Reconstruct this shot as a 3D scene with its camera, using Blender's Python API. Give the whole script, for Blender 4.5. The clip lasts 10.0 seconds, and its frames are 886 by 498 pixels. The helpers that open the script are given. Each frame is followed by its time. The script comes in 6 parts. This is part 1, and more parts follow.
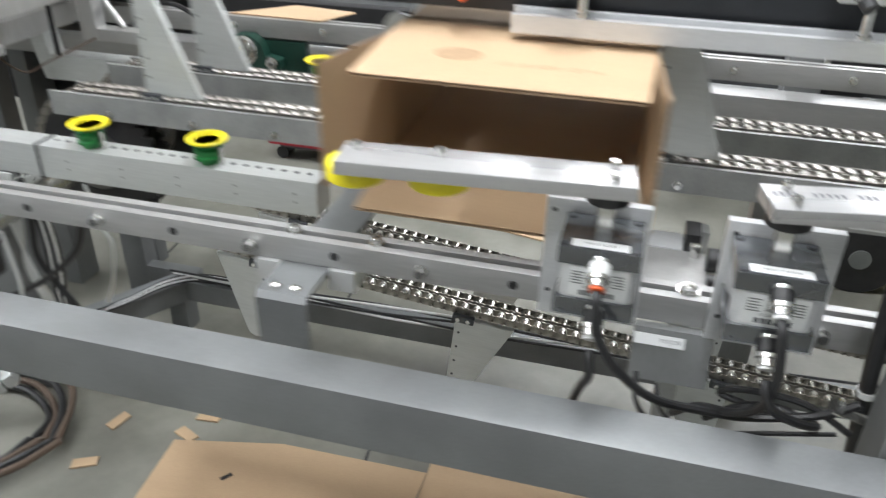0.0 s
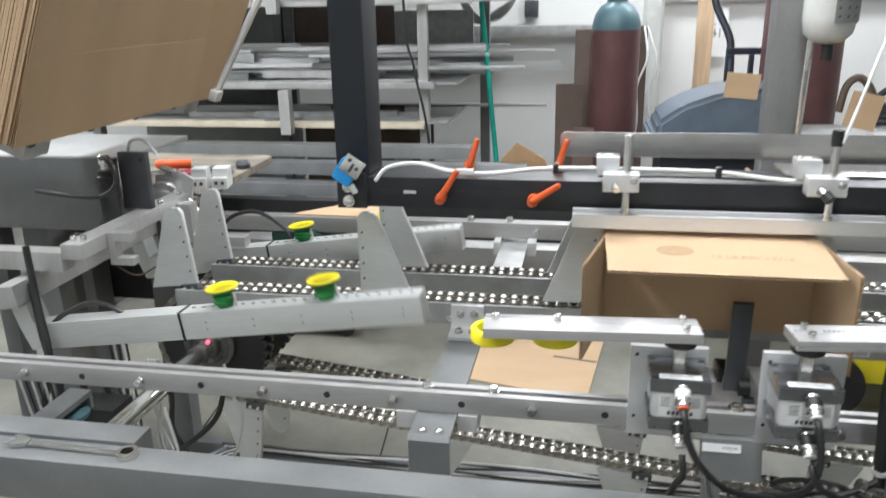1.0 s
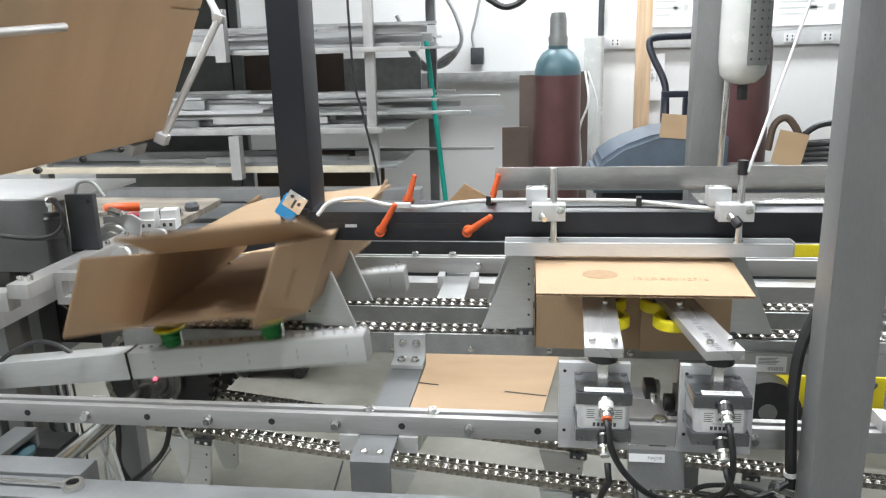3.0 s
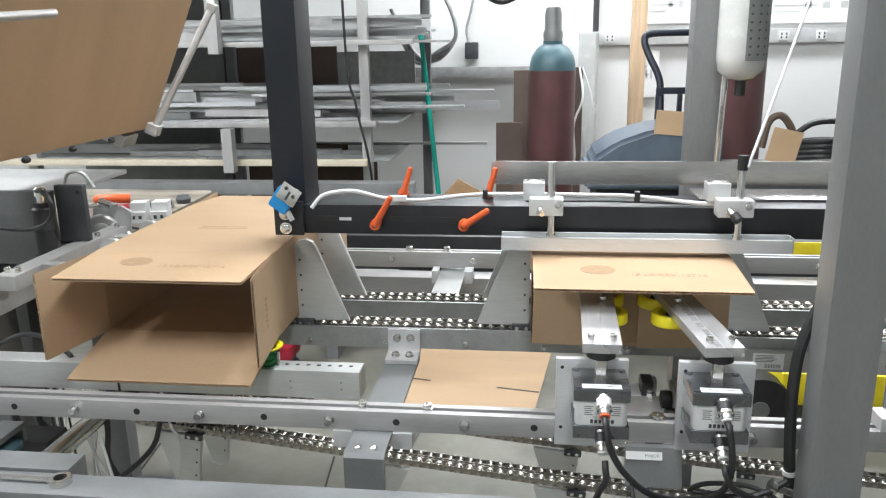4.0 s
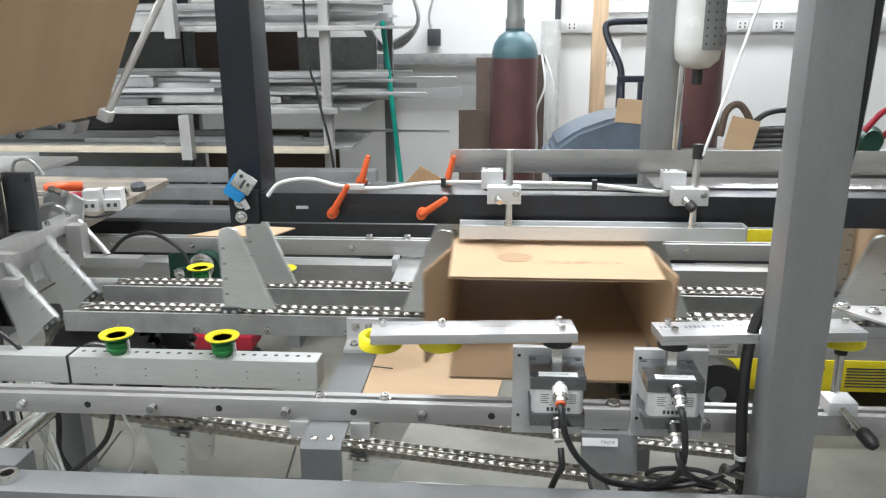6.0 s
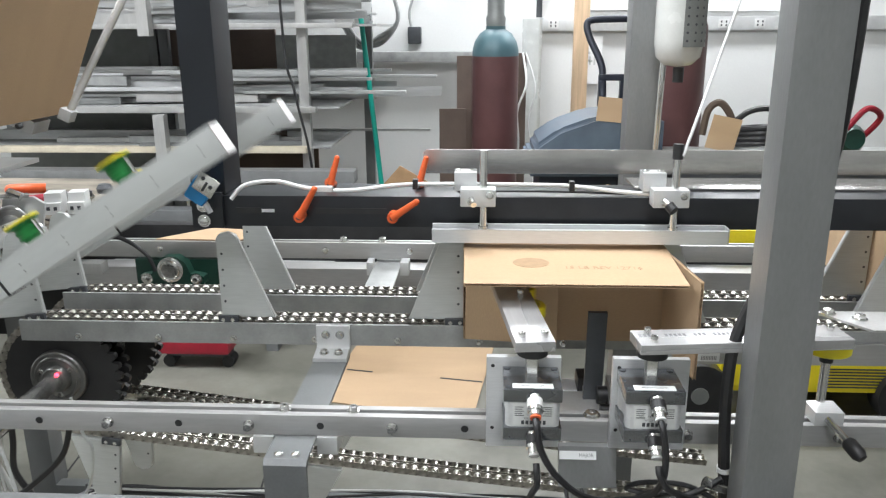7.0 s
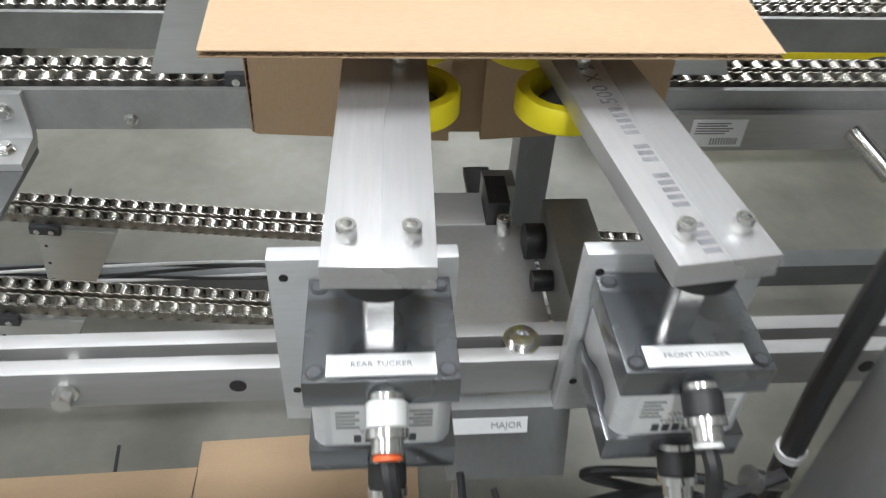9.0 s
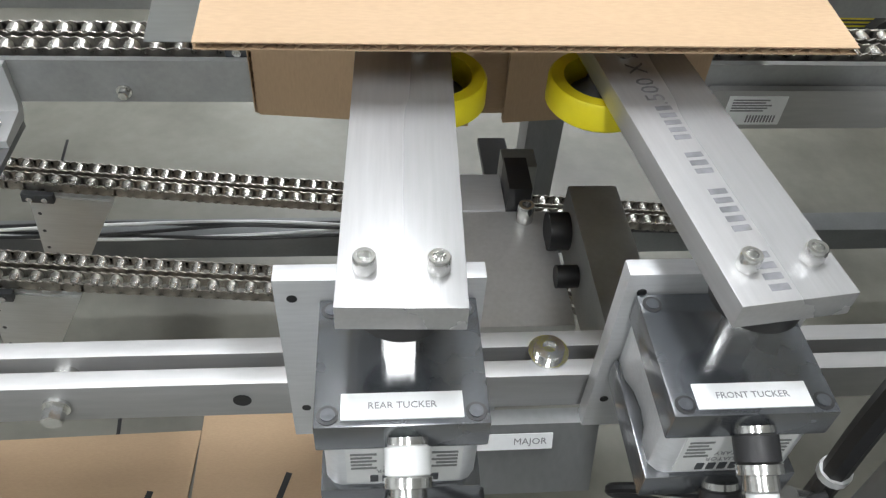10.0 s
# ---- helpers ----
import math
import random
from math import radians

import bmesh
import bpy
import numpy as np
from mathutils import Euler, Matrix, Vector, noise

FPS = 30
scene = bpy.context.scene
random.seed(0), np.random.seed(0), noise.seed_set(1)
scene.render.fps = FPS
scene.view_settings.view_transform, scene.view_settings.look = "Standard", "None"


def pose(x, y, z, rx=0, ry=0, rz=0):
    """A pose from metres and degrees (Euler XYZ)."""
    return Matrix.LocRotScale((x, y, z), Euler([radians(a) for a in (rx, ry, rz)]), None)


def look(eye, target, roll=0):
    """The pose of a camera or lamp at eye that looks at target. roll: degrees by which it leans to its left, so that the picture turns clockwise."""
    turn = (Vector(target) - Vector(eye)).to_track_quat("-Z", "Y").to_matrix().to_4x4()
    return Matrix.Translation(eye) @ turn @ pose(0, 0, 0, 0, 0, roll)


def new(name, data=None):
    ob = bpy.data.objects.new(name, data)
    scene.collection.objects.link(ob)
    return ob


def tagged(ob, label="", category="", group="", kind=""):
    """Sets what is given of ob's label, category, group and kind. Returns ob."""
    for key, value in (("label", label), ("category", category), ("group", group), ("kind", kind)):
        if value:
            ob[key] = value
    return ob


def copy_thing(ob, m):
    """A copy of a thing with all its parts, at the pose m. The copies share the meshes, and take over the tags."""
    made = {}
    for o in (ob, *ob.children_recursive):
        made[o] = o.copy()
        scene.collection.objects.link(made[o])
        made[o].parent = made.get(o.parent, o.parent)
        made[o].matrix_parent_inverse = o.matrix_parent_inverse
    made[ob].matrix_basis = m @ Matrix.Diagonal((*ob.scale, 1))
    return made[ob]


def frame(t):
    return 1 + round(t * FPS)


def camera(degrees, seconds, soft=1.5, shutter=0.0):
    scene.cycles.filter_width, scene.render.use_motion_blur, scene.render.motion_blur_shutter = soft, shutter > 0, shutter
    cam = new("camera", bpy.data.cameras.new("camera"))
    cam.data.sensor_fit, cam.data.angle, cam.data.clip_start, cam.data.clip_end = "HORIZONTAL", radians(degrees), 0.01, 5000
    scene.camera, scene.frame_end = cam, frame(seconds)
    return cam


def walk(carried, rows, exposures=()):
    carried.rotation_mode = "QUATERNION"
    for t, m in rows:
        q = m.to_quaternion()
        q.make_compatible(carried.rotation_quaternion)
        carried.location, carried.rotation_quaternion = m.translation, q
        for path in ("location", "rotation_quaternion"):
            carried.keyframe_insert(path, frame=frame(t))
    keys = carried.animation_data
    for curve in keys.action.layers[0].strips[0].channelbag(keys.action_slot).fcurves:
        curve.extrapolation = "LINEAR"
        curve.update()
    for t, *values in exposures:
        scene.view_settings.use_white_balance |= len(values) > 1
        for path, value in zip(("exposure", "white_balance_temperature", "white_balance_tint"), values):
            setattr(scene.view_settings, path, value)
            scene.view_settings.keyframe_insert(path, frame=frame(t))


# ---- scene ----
cam = camera(59.5, 10.0, soft=1.2, shutter=0.5)
PATH = [
    (0, (0.039, 0.009, 1.324), (-0.406, 1.683, 0.326), 1.1),
    (0.2, (-0.025, -0.055, 1.36), (-0.464, 1.634, 0.383), 0.6),
    (0.5, (-0.11, -0.179, 1.4), (-0.5, 1.59, 0.553), -1.0),
    (0.7, (-0.135, -0.24, 1.442), (-0.47, 1.585, 0.697), -0.9),
    (1, (-0.097, -0.272, 1.435), (-0.456, 1.598, 0.821), -1.2),
    (1.5, (-0.072, -0.301, 1.442), (-0.395, 1.595, 0.894), -1.3),
    (2, (-0.065, -0.322, 1.438), (-0.357, 1.584, 0.91), -1.7),
    (2.5, (-0.055, -0.334, 1.433), (-0.319, 1.584, 0.931), -1.8),
    (4, (-0.067, -0.316, 1.421), (-0.298, 1.603, 0.906), -0.9),
    (4.5, (-0.065, -0.314, 1.422), (-0.268, 1.605, 0.895), -0.8),
    (5, (-0.063, -0.315, 1.427), (-0.243, 1.601, 0.883), -0.5),
    (5.5, (-0.059, -0.314, 1.425), (-0.224, 1.603, 0.878), -0.4),
    (7, (-0.041, -0.259, 1.416), (-0.142, 1.661, 0.866), -0.3),
    (7.2, (-0.023, -0.233, 1.423), (-0.124, 1.677, 0.846), -0.4),
    (7.5, (-0.01, -0.14, 1.4), (-0.081, 1.759, 0.775), -0.2),
    (7.8, (-0.057, -0.007, 1.385), (-0.097, 1.831, 0.597), -0.1),
    (8, (-0.067, 0.083, 1.35), (-0.016, 1.89, 0.493), 0.5),
    (8.2, (-0.063, 0.147, 1.331), (0.069, 1.893, 0.364), 1.8),
    (8.5, (-0.027, 0.247, 1.281), (0.171, 1.852, 0.105), 2.6),
    (9, (0.02, 0.372, 1.268), (0.192, 1.863, -0.054), 3.4),
    (9.5, (0.012, 0.415, 1.263), (0.175, 1.825, -0.147), 4.0),
    (10, (0.013, 0.426, 1.266), (0.178, 1.814, -0.164), 4.1),
]
walk(cam, [(t, look(eye, target, roll)) for t, eye, target, roll in PATH], [(0.0, 0.02), (0.5, -0.07), (1.0, -0.04), (2.5, 0.05), (5.5, 0.02), (7.5, -0.03), (8.0, -0.14), (8.5, -0.12), (9.5, -0.22), (10.0, -0.24)])

# ---- world and light ----
FLOOR = 0.1
world = bpy.data.worlds.new("world")
scene.world = world
world.use_nodes = True
world.node_tree.nodes["Background"].inputs[0].default_value = (0.75, 0.85, 1.0, 1)
world.node_tree.nodes["Background"].inputs[1].default_value = 0.02


def tube_lamp(x, y, z, power, along_x=False):
    data = bpy.data.lights.new("tube_lamp", "AREA")
    data.shape, data.size, data.size_y, data.energy = "RECTANGLE", 0.28, 1.22, power
    data.color = (0.91, 0.945, 1.0)
    ob = new("tube_lamp", data)
    ob.matrix_world = pose(x, y, z, 0, 0, 90 if along_x else 0)
    return ob


CEILING = 3.3
LAMPS = [(-1.9, -0.9), (0.1, -0.9), (-1.9, 1.2), (0.0, 1.2), (-3.6, 1.2)]
HUNG = [(-0.1, 4.12, 2.86), (1.35, 4.12, 2.86)]
for lx, ly in LAMPS:
    tube_lamp(lx, ly, CEILING - 0.13, 27 if ly < 0 else 50)
for lx, ly, lz in HUNG:
    tube_lamp(lx, ly, lz - 0.13, 33, True)
scene.view_settings.exposure = 0.0


# ---- materials ----
def shade(name, colour, rough=0.5, metal=0.0, vary=0.12, size=40.0, bump=0.15, fine=400.0, stretch=(1, 1, 1), stain=None, coat=0.0, emit=0.0):
    """A procedural surface: coarse and fine noise on colour and roughness, and a fine relief."""
    m = bpy.data.materials.new(name)
    m.use_nodes = True
    t = m.node_tree
    b = t.nodes["Principled BSDF"]
    co = t.nodes.new("ShaderNodeTexCoord")
    mp = t.nodes.new("ShaderNodeMapping")
    mp.inputs["Scale"].default_value = stretch
    t.links.new(co.outputs["Object"], mp.inputs[0])
    big = t.nodes.new("ShaderNodeTexNoise")
    big.inputs["Scale"].default_value, big.inputs["Detail"].default_value = size, 5
    small = t.nodes.new("ShaderNodeTexNoise")
    small.inputs["Scale"].default_value, small.inputs["Detail"].default_value = fine, 3
    t.links.new(mp.outputs[0], big.inputs["Vector"])
    t.links.new(mp.outputs[0], small.inputs["Vector"])
    ramp = t.nodes.new("ShaderNodeValToRGB")
    c = Vector(colour)
    lo, hi = c * (1 - vary), c * (1 + vary)
    if stain:
        lo = Vector(stain)
    ramp.color_ramp.elements[0].position, ramp.color_ramp.elements[1].position = 0.34, 0.66
    ramp.color_ramp.elements[0].color = (*lo, 1)
    ramp.color_ramp.elements[1].color = (*[min(v, 0.95) for v in hi], 1)
    t.links.new(big.outputs["Fac"], ramp.inputs[0])
    mix = t.nodes.new("ShaderNodeMix")
    mix.data_type, mix.blend_type = "RGBA", "MULTIPLY"
    mix.inputs[0].default_value = 0.35 if vary > 0.05 else 0.12
    t.links.new(ramp.outputs[0], mix.inputs[6])
    tone = t.nodes.new("ShaderNodeMapRange")
    tone.inputs[3].default_value, tone.inputs[4].default_value = 0.65, 1.25
    t.links.new(small.outputs["Fac"], tone.inputs[0])
    t.links.new(tone.outputs[0], mix.inputs[7])
    t.links.new(mix.outputs[2], b.inputs["Base Color"])
    rr = t.nodes.new("ShaderNodeMapRange")
    rr.inputs[3].default_value, rr.inputs[4].default_value = max(rough - 0.09, 0.03), min(rough + 0.09, 1)
    t.links.new(big.outputs["Fac"], rr.inputs[0])
    t.links.new(rr.outputs[0], b.inputs["Roughness"])
    b.inputs["Metallic"].default_value = metal
    b.inputs["Coat Weight"].default_value = coat
    if bump:
        bp = t.nodes.new("ShaderNodeBump")
        bp.inputs["Strength"].default_value, bp.inputs["Distance"].default_value = bump, 0.0006
        t.links.new(small.outputs["Fac"], bp.inputs["Height"])
        t.links.new(bp.outputs[0], b.inputs["Normal"])
    if emit:
        b.inputs["Emission Color"].default_value, b.inputs["Emission Strength"].default_value = (*colour, 1), emit
    return m


STEEL = shade("mill_steel", (0.43, 0.43, 0.425), 0.42, 0.55, 0.12, 18, 0.2, 250, (0.15, 1, 1))
STEEL2 = shade("brushed_steel", (0.5, 0.5, 0.49), 0.4, 0.55, 0.1, 14, 0.15, 300, (1, 1, 0.12))
PLATE = shade("grey_plate", (0.36, 0.37, 0.365), 0.45, 0.4, 0.12, 22, 0.15, 260)
ALU = shade("milled_aluminium", (0.70, 0.71, 0.72), 0.36, 0.5, 0.06, 25, 0.1, 500, (0.1, 1, 1))
ALU_MATT = shade("anodised_aluminium", (0.62, 0.64, 0.63), 0.45, 0.5, 0.06, 12, 0.1, 350, (0.1, 1, 1))
WHITE_ALU = shade("white_block", (0.62, 0.63, 0.63), 0.38, 0.4, 0.05, 30, 0.1, 400)
BAR_ALU = shade("bar_aluminium", (0.48, 0.48, 0.48), 0.28, 0.5, 0.07, 16, 0.12, 500, (0.06, 1, 1))
FRAME = shade("grey_painted_frame", (0.172, 0.179, 0.182), 0.42, 0.15, 0.14, 9, 0.18, 300)
POSTPAINT = shade("grey_post_steel", (0.235, 0.24, 0.24), 0.42, 0.35, 0.12, 10, 0.15, 280, (1, 1, 0.3))
DARKGREY = shade("dark_housing", (0.062, 0.067, 0.074), 0.42, 0.2, 0.12, 25, 0.12, 400)
BLACK = shade("black_anodised", (0.021, 0.023, 0.027), 0.36, 0.2, 0.2, 20, 0.1, 400)
BLUEBLACK = shade("black_painted_column", (0.013, 0.016, 0.022), 0.45, 0.1, 0.2, 8, 0.1, 300)
RUBBER = shade("black_rubber", (0.02, 0.02, 0.021), 0.45, 0, 0.2, 30, 0.1, 300)
CHAIN = shade("oiled_chain_steel", (0.74, 0.72, 0.68), 0.27, 0.9, 0.15, 60, 0.1, 600)
CAPGLOSS = shade("smooth_dark_cap", (0.062, 0.068, 0.076), 0.26, 0.3, 0.1, 25, 0.05, 400, coat=1.0)
CAPGLOSS.node_tree.nodes["Principled BSDF"].inputs["Coat IOR"].default_value = 2.0
CAPGLOSS.node_tree.nodes["Principled BSDF"].inputs["Coat Roughness"].default_value = 0.16
MILLPRINT = shade("mill_print", (0.16, 0.16, 0.17), 0.7, 0.0, 0.3, 150, 0.02, 300)
CREAM = shade("cream_shelf_board", (0.60, 0.54, 0.42), 0.6, 0, 0.1, 8, 0.1, 100)
BOARD = shade("brown_hardboard", (0.15, 0.11, 0.09), 0.7, 0, 0.15, 6, 0.1, 100)
HUBSTEEL = shade("turned_hub_steel", (0.2, 0.2, 0.195), 0.38, 0.8, 0.2, 40, 0.1, 300)
CHAINPLATE = shade("oily_link_plate", (0.36, 0.34, 0.305), 0.3, 0.8, 0.3, 80, 0.12, 600)
CHROME = shade("bright_screw_steel", (0.72, 0.72, 0.7), 0.2, 0.95, 0.08, 60, 0.05, 500)
SHEET = shade("rolled_sheet_metal", (0.58, 0.57, 0.55), 0.22, 0.85, 0.1, 8, 0.12, 120, (0.3, 1, 1))
KRAFT = shade("kraft_card", (0.49, 0.345, 0.213), 0.72, 0, 0.06, 9, 0.25, 700, (0.25, 1, 1))
KRAFT_IN = shade("kraft_flute", (0.34, 0.21, 0.11), 0.8, 0, 0.1, 30, 0.2, 500)
INK = shade("brown_ink", (0.385, 0.262, 0.155), 0.75, 0, 0.1, 80, 0.1, 600)
YELLOW = shade("yellow_urethane", (0.86, 0.74, 0.02), 0.4, 0, 0.05, 30, 0.1, 300)
GREEN = shade("green_suction_rubber", (0.015, 0.2, 0.045), 0.4, 0, 0.12, 40, 0.1, 300)
ORANGE = shade("orange_lever", (0.72, 0.12, 0.03), 0.38, 0, 0.06, 50, 0.08, 400)
BLUE = shade("blue_sensor", (0.02, 0.28, 0.66), 0.35, 0, 0.05, 50, 0.05, 400)
WHITE = shade("white_plastic", (0.68, 0.69, 0.68), 0.42, 0, 0.03, 30, 0.05, 400)
LABEL = shade("white_label", (0.86, 0.87, 0.87), 0.5, 0, 0.02, 30, 0.02, 300)
TEXT = shade("label_print", (0.26, 0.26, 0.27), 0.6, 0, 0.05, 30, 0.02, 300)
CONCRETE = shade("concrete_floor", (0.205, 0.202, 0.174), 0.4, 0, 0.2, 3.4, 0.3, 45, stain=(0.135, 0.132, 0.110))
WALL = shade("white_wall", (0.70, 0.71, 0.70), 0.7, 0, 0.04, 1.2, 0.12, 90)
CEIL = shade("white_ceiling", (0.8, 0.8, 0.78), 0.8, 0, 0.04, 2, 0.1, 60)
PINE = shade("pine_stud", (0.66, 0.48, 0.31), 0.6, 0, 0.14, 8, 0.15, 120, (6, 6, 0.4))
PLY = shade("worn_plywood", (0.215, 0.19, 0.155), 0.65, 0, 0.3, 9, 0.3, 90, (0.8, 2.2, 1), stain=(0.11, 0.095, 0.075))
MAROON = shade("maroon_cylinder", (0.12, 0.055, 0.055), 0.4, 0.1, 0.15, 6, 0.08, 200)
TEAL = shade("teal_shoulder", (0.075, 0.15, 0.175), 0.4, 0.1, 0.1, 10, 0.08, 200)
CAPGREY = shade("grey_cap", (0.21, 0.22, 0.215), 0.45, 0.3, 0.1, 12, 0.1, 200)
RED = shade("red_paint", (0.30, 0.012, 0.028), 0.4, 0, 0.1, 15, 0.05, 200)
YPAINT = shade("yellow_paint", (0.80, 0.66, 0.02), 0.42, 0, 0.07, 12, 0.05, 200)
GREENP = shade("green_pole", (0.01, 0.37, 0.29), 0.4, 0, 0.05, 20, 0.05, 200)
DARKGREEN = shade("dark_green_casting", (0.012, 0.05, 0.035), 0.4, 0.1, 0.15, 40, 0.15, 200)
BROWN = shade("dark_brown_board", (0.10, 0.07, 0.05), 0.7, 0, 0.15, 6, 0.1, 100)
HOODBLUE = shade("slate_blue_lid", (0.10, 0.13, 0.165), 0.4, 0, 0.12, 10, 0.08, 200)
NAVY = shade("navy_frame", (0.025, 0.03, 0.045), 0.4, 0.2, 0.1, 20, 0.05, 200)
CLEARISH = shade("milky_bowl", (0.62, 0.64, 0.62), 0.25, 0, 0.04, 20, 0.03, 200)
LASER_DOT = shade("red_laser_dot", (1.0, 0.05, 0.1), 0.3, 0, 0.02, 30, 0, 200, emit=6)
TUBELIGHT = shade("lamp_diffuser", (0.97, 0.98, 0.99), 0.5, 0, 0.01, 10, 0, 100, emit=14)
DUSTY = shade("dusty_steel_stock", (0.46, 0.47, 0.47), 0.4, 0.4, 0.25, 14, 0.1, 200, (0.1, 1, 1))


# ---- mesh helpers ----
def box(bm, x0, x1, y0, y1, z0, z1, bevel=0.0):
    made = bmesh.ops.create_cube(bm, size=1.0)["verts"]
    for v in made:
        v.co = Vector((x0 + (v.co.x + 0.5) * (x1 - x0), y0 + (v.co.y + 0.5) * (y1 - y0), z0 + (v.co.z + 0.5) * (z1 - z0)))
    if bevel:
        edges = list({e for v in made for e in v.link_edges})
        made = bmesh.ops.bevel(bm, geom=edges, offset=bevel, segments=2, affect="EDGES", profile=0.7)["verts"]
    return made


def rod(bm, a, b, r, r2=None, n=14):
    a, b = Vector(a), Vector(b)
    d = b - a
    m = Matrix.Translation((a + b) / 2) @ d.to_track_quat("Z", "Y").to_matrix().to_4x4()
    return bmesh.ops.create_cone(bm, cap_ends=True, segments=n, radius1=r, radius2=r if r2 is None else r2, depth=d.length, matrix=m)["verts"]


def prism(bm, outline, axis, a, b):
    """A flat outline swept from a to b along axis: 'x' takes (y, z), 'y' takes (x, z), 'z' takes (x, y)."""
    def at(p, w):
        return {"x": (w, p[0], p[1]), "y": (p[0], w, p[1]), "z": (p[0], p[1], w)}[axis]
    lo, hi = [bm.verts.new(at(p, a)) for p in outline], [bm.verts.new(at(p, b)) for p in outline]
    bm.faces.new(lo)
    bm.faces.new(hi[::-1])
    for i in range(len(lo)):
        j = (i + 1) % len(lo)
        bm.faces.new((lo[i], hi[i], hi[j], lo[j]))
    bmesh.ops.recalc_face_normals(bm, faces=bm.faces)
    return lo + hi


def turn(bm, profile, base, axis=(0, 0, 1), n=24):
    """A turned body: profile rows of (radius, height) along axis from base."""
    q = Vector((0, 0, 1)).rotation_difference(Vector(axis)).to_matrix()
    rings = []
    for r, h in profile:
        rings.append([bm.verts.new(Vector(base) + q @ Vector((r * math.cos(6.28318 * i / n), r * math.sin(6.28318 * i / n), h))) for i in range(n)])
    for a, b in zip(rings, rings[1:]):
        for i in range(n):
            bm.faces.new((a[i], a[(i + 1) % n], b[(i + 1) % n], b[i]))
    if profile[0][0] > 1e-6:
        bm.faces.new(rings[0][::-1])
    if profile[-1][0] > 1e-6:
        bm.faces.new(rings[-1])


def smooth_line(points, steps=8):
    p = [Vector(v) for v in points]
    p = [2 * p[0] - p[1]] + p + [2 * p[-1] - p[-2]]
    out = []
    for i in range(1, len(p) - 2):
        for k in range(steps):
            u = k / steps
            out.append(0.5 * ((2 * p[i]) + (p[i + 1] - p[i - 1]) * u + (2 * p[i - 1] - 5 * p[i] + 4 * p[i + 1] - p[i + 2]) * u * u + (3 * p[i] - p[i - 1] - 3 * p[i + 1] + p[i + 2]) * u ** 3))
    return out + [p[-2]]


def cable(bm, points, r, n=8, steps=8):
    line = smooth_line(points, steps)
    rings, side = [], None
    for i, p in enumerate(line):
        d = (line[min(i + 1, len(line) - 1)] - line[max(i - 1, 0)]).normalized()
        side = d.orthogonal().normalized() if side is None else (side - d * side.dot(d)).normalized()
        up = d.cross(side)
        rings.append([bm.verts.new(p + r * (math.cos(6.28318 * k / n) * side + math.sin(6.28318 * k / n) * up)) for k in range(n)])
    for a, b in zip(rings, rings[1:]):
        for k in range(n):
            bm.faces.new((a[k], a[(k + 1) % n], b[(k + 1) % n], b[k]))
    bm.faces.new(rings[0][::-1])
    bm.faces.new(rings[-1])


def mesh_of(name, bm, material):
    me = bpy.data.meshes.new(name)
    bmesh.ops.recalc_face_normals(bm, faces=bm.faces)
    for f in bm.faces:
        f.smooth = len(f.verts) == 4 and f.calc_area() < 0.0004
    bm.to_mesh(me)
    bm.free()
    me.materials.append(material)
    me.set_sharp_from_angle(angle=radians(38))
    return me


def thing(name, label, category, at=None, group="", kind=""):
    ob = new(name)
    ob.empty_display_size = 0.02
    if at is not None:
        ob.matrix_basis = at
    return tagged(ob, label, category, group, kind)


def part(name, bm, material, parent, label=""):
    ob = new(name, mesh_of(name, bm, material))
    ob.parent = parent
    return tagged(ob, label)


def solid(name, bm, material, label, category, at=None, group="", kind=""):
    ob = new(name, mesh_of(name, bm, material))
    if at is not None:
        ob.matrix_basis = at
    return tagged(ob, label, category, group, kind)


def piece(name, me, parent, m):
    ob = new(name, me)
    ob.parent = parent
    ob.matrix_basis = m
    return ob


def lettering(name, words, size, material, parent, m, label=""):
    """Printed words as a thin mesh, in the built-in font, lying in the local xy plane of m."""
    cu = bpy.data.curves.new(name, "FONT")
    cu.body, cu.size, cu.align_x, cu.align_y, cu.extrude, cu.resolution_u = words, size, "CENTER", "CENTER", 0.00008, 2
    tmp = bpy.data.objects.new(name, cu)
    me = bpy.data.meshes.new_from_object(tmp)
    bpy.data.objects.remove(tmp)
    me.materials.clear()
    me.materials.append(material)
    ob = new(name, me)
    ob.parent = parent
    ob.matrix_basis = m
    return tagged(ob, label)


def socket_screw(bm, p, axis=(0, 0, 1), r=0.006, h=0.007):
    """A cap screw: washer, head and a sunk socket."""
    turn(bm, [(r * 1.45, 0), (r * 1.45, 0.0014), (r, 0.0016), (r, h), (r * 0.85, h + 0.0008), (r * 0.5, h + 0.0008), (r * 0.46, h * 0.5), (0.0001, h * 0.5)], p, axis, 14)


def cap_screw(bm, p, r=0.0052, h=0.0095):
    """A tall knurled cap screw with a sunk socket and no washer."""
    turn(bm, [(r * 0.94, 0), (r, 0.0008), (r, h - 0.0008), (r * 0.9, h), (r * 0.56, h), (r * 0.52, h * 0.5), (0.0001, h * 0.5)], p, (0, 0, 1), 20)


def hex_bolt(bm, p, axis=(0, 0, 1), r=0.008, h=0.006):
    turn(bm, [(r * 1.35, 0), (r * 1.35, 0.0016), (0.0001, 0.0016)], p, axis, 16)
    turn(bm, [(r, 0.0017), (r, h), (r * 0.8, h + 0.001), (0.0001, h + 0.001)], p, axis, 6)


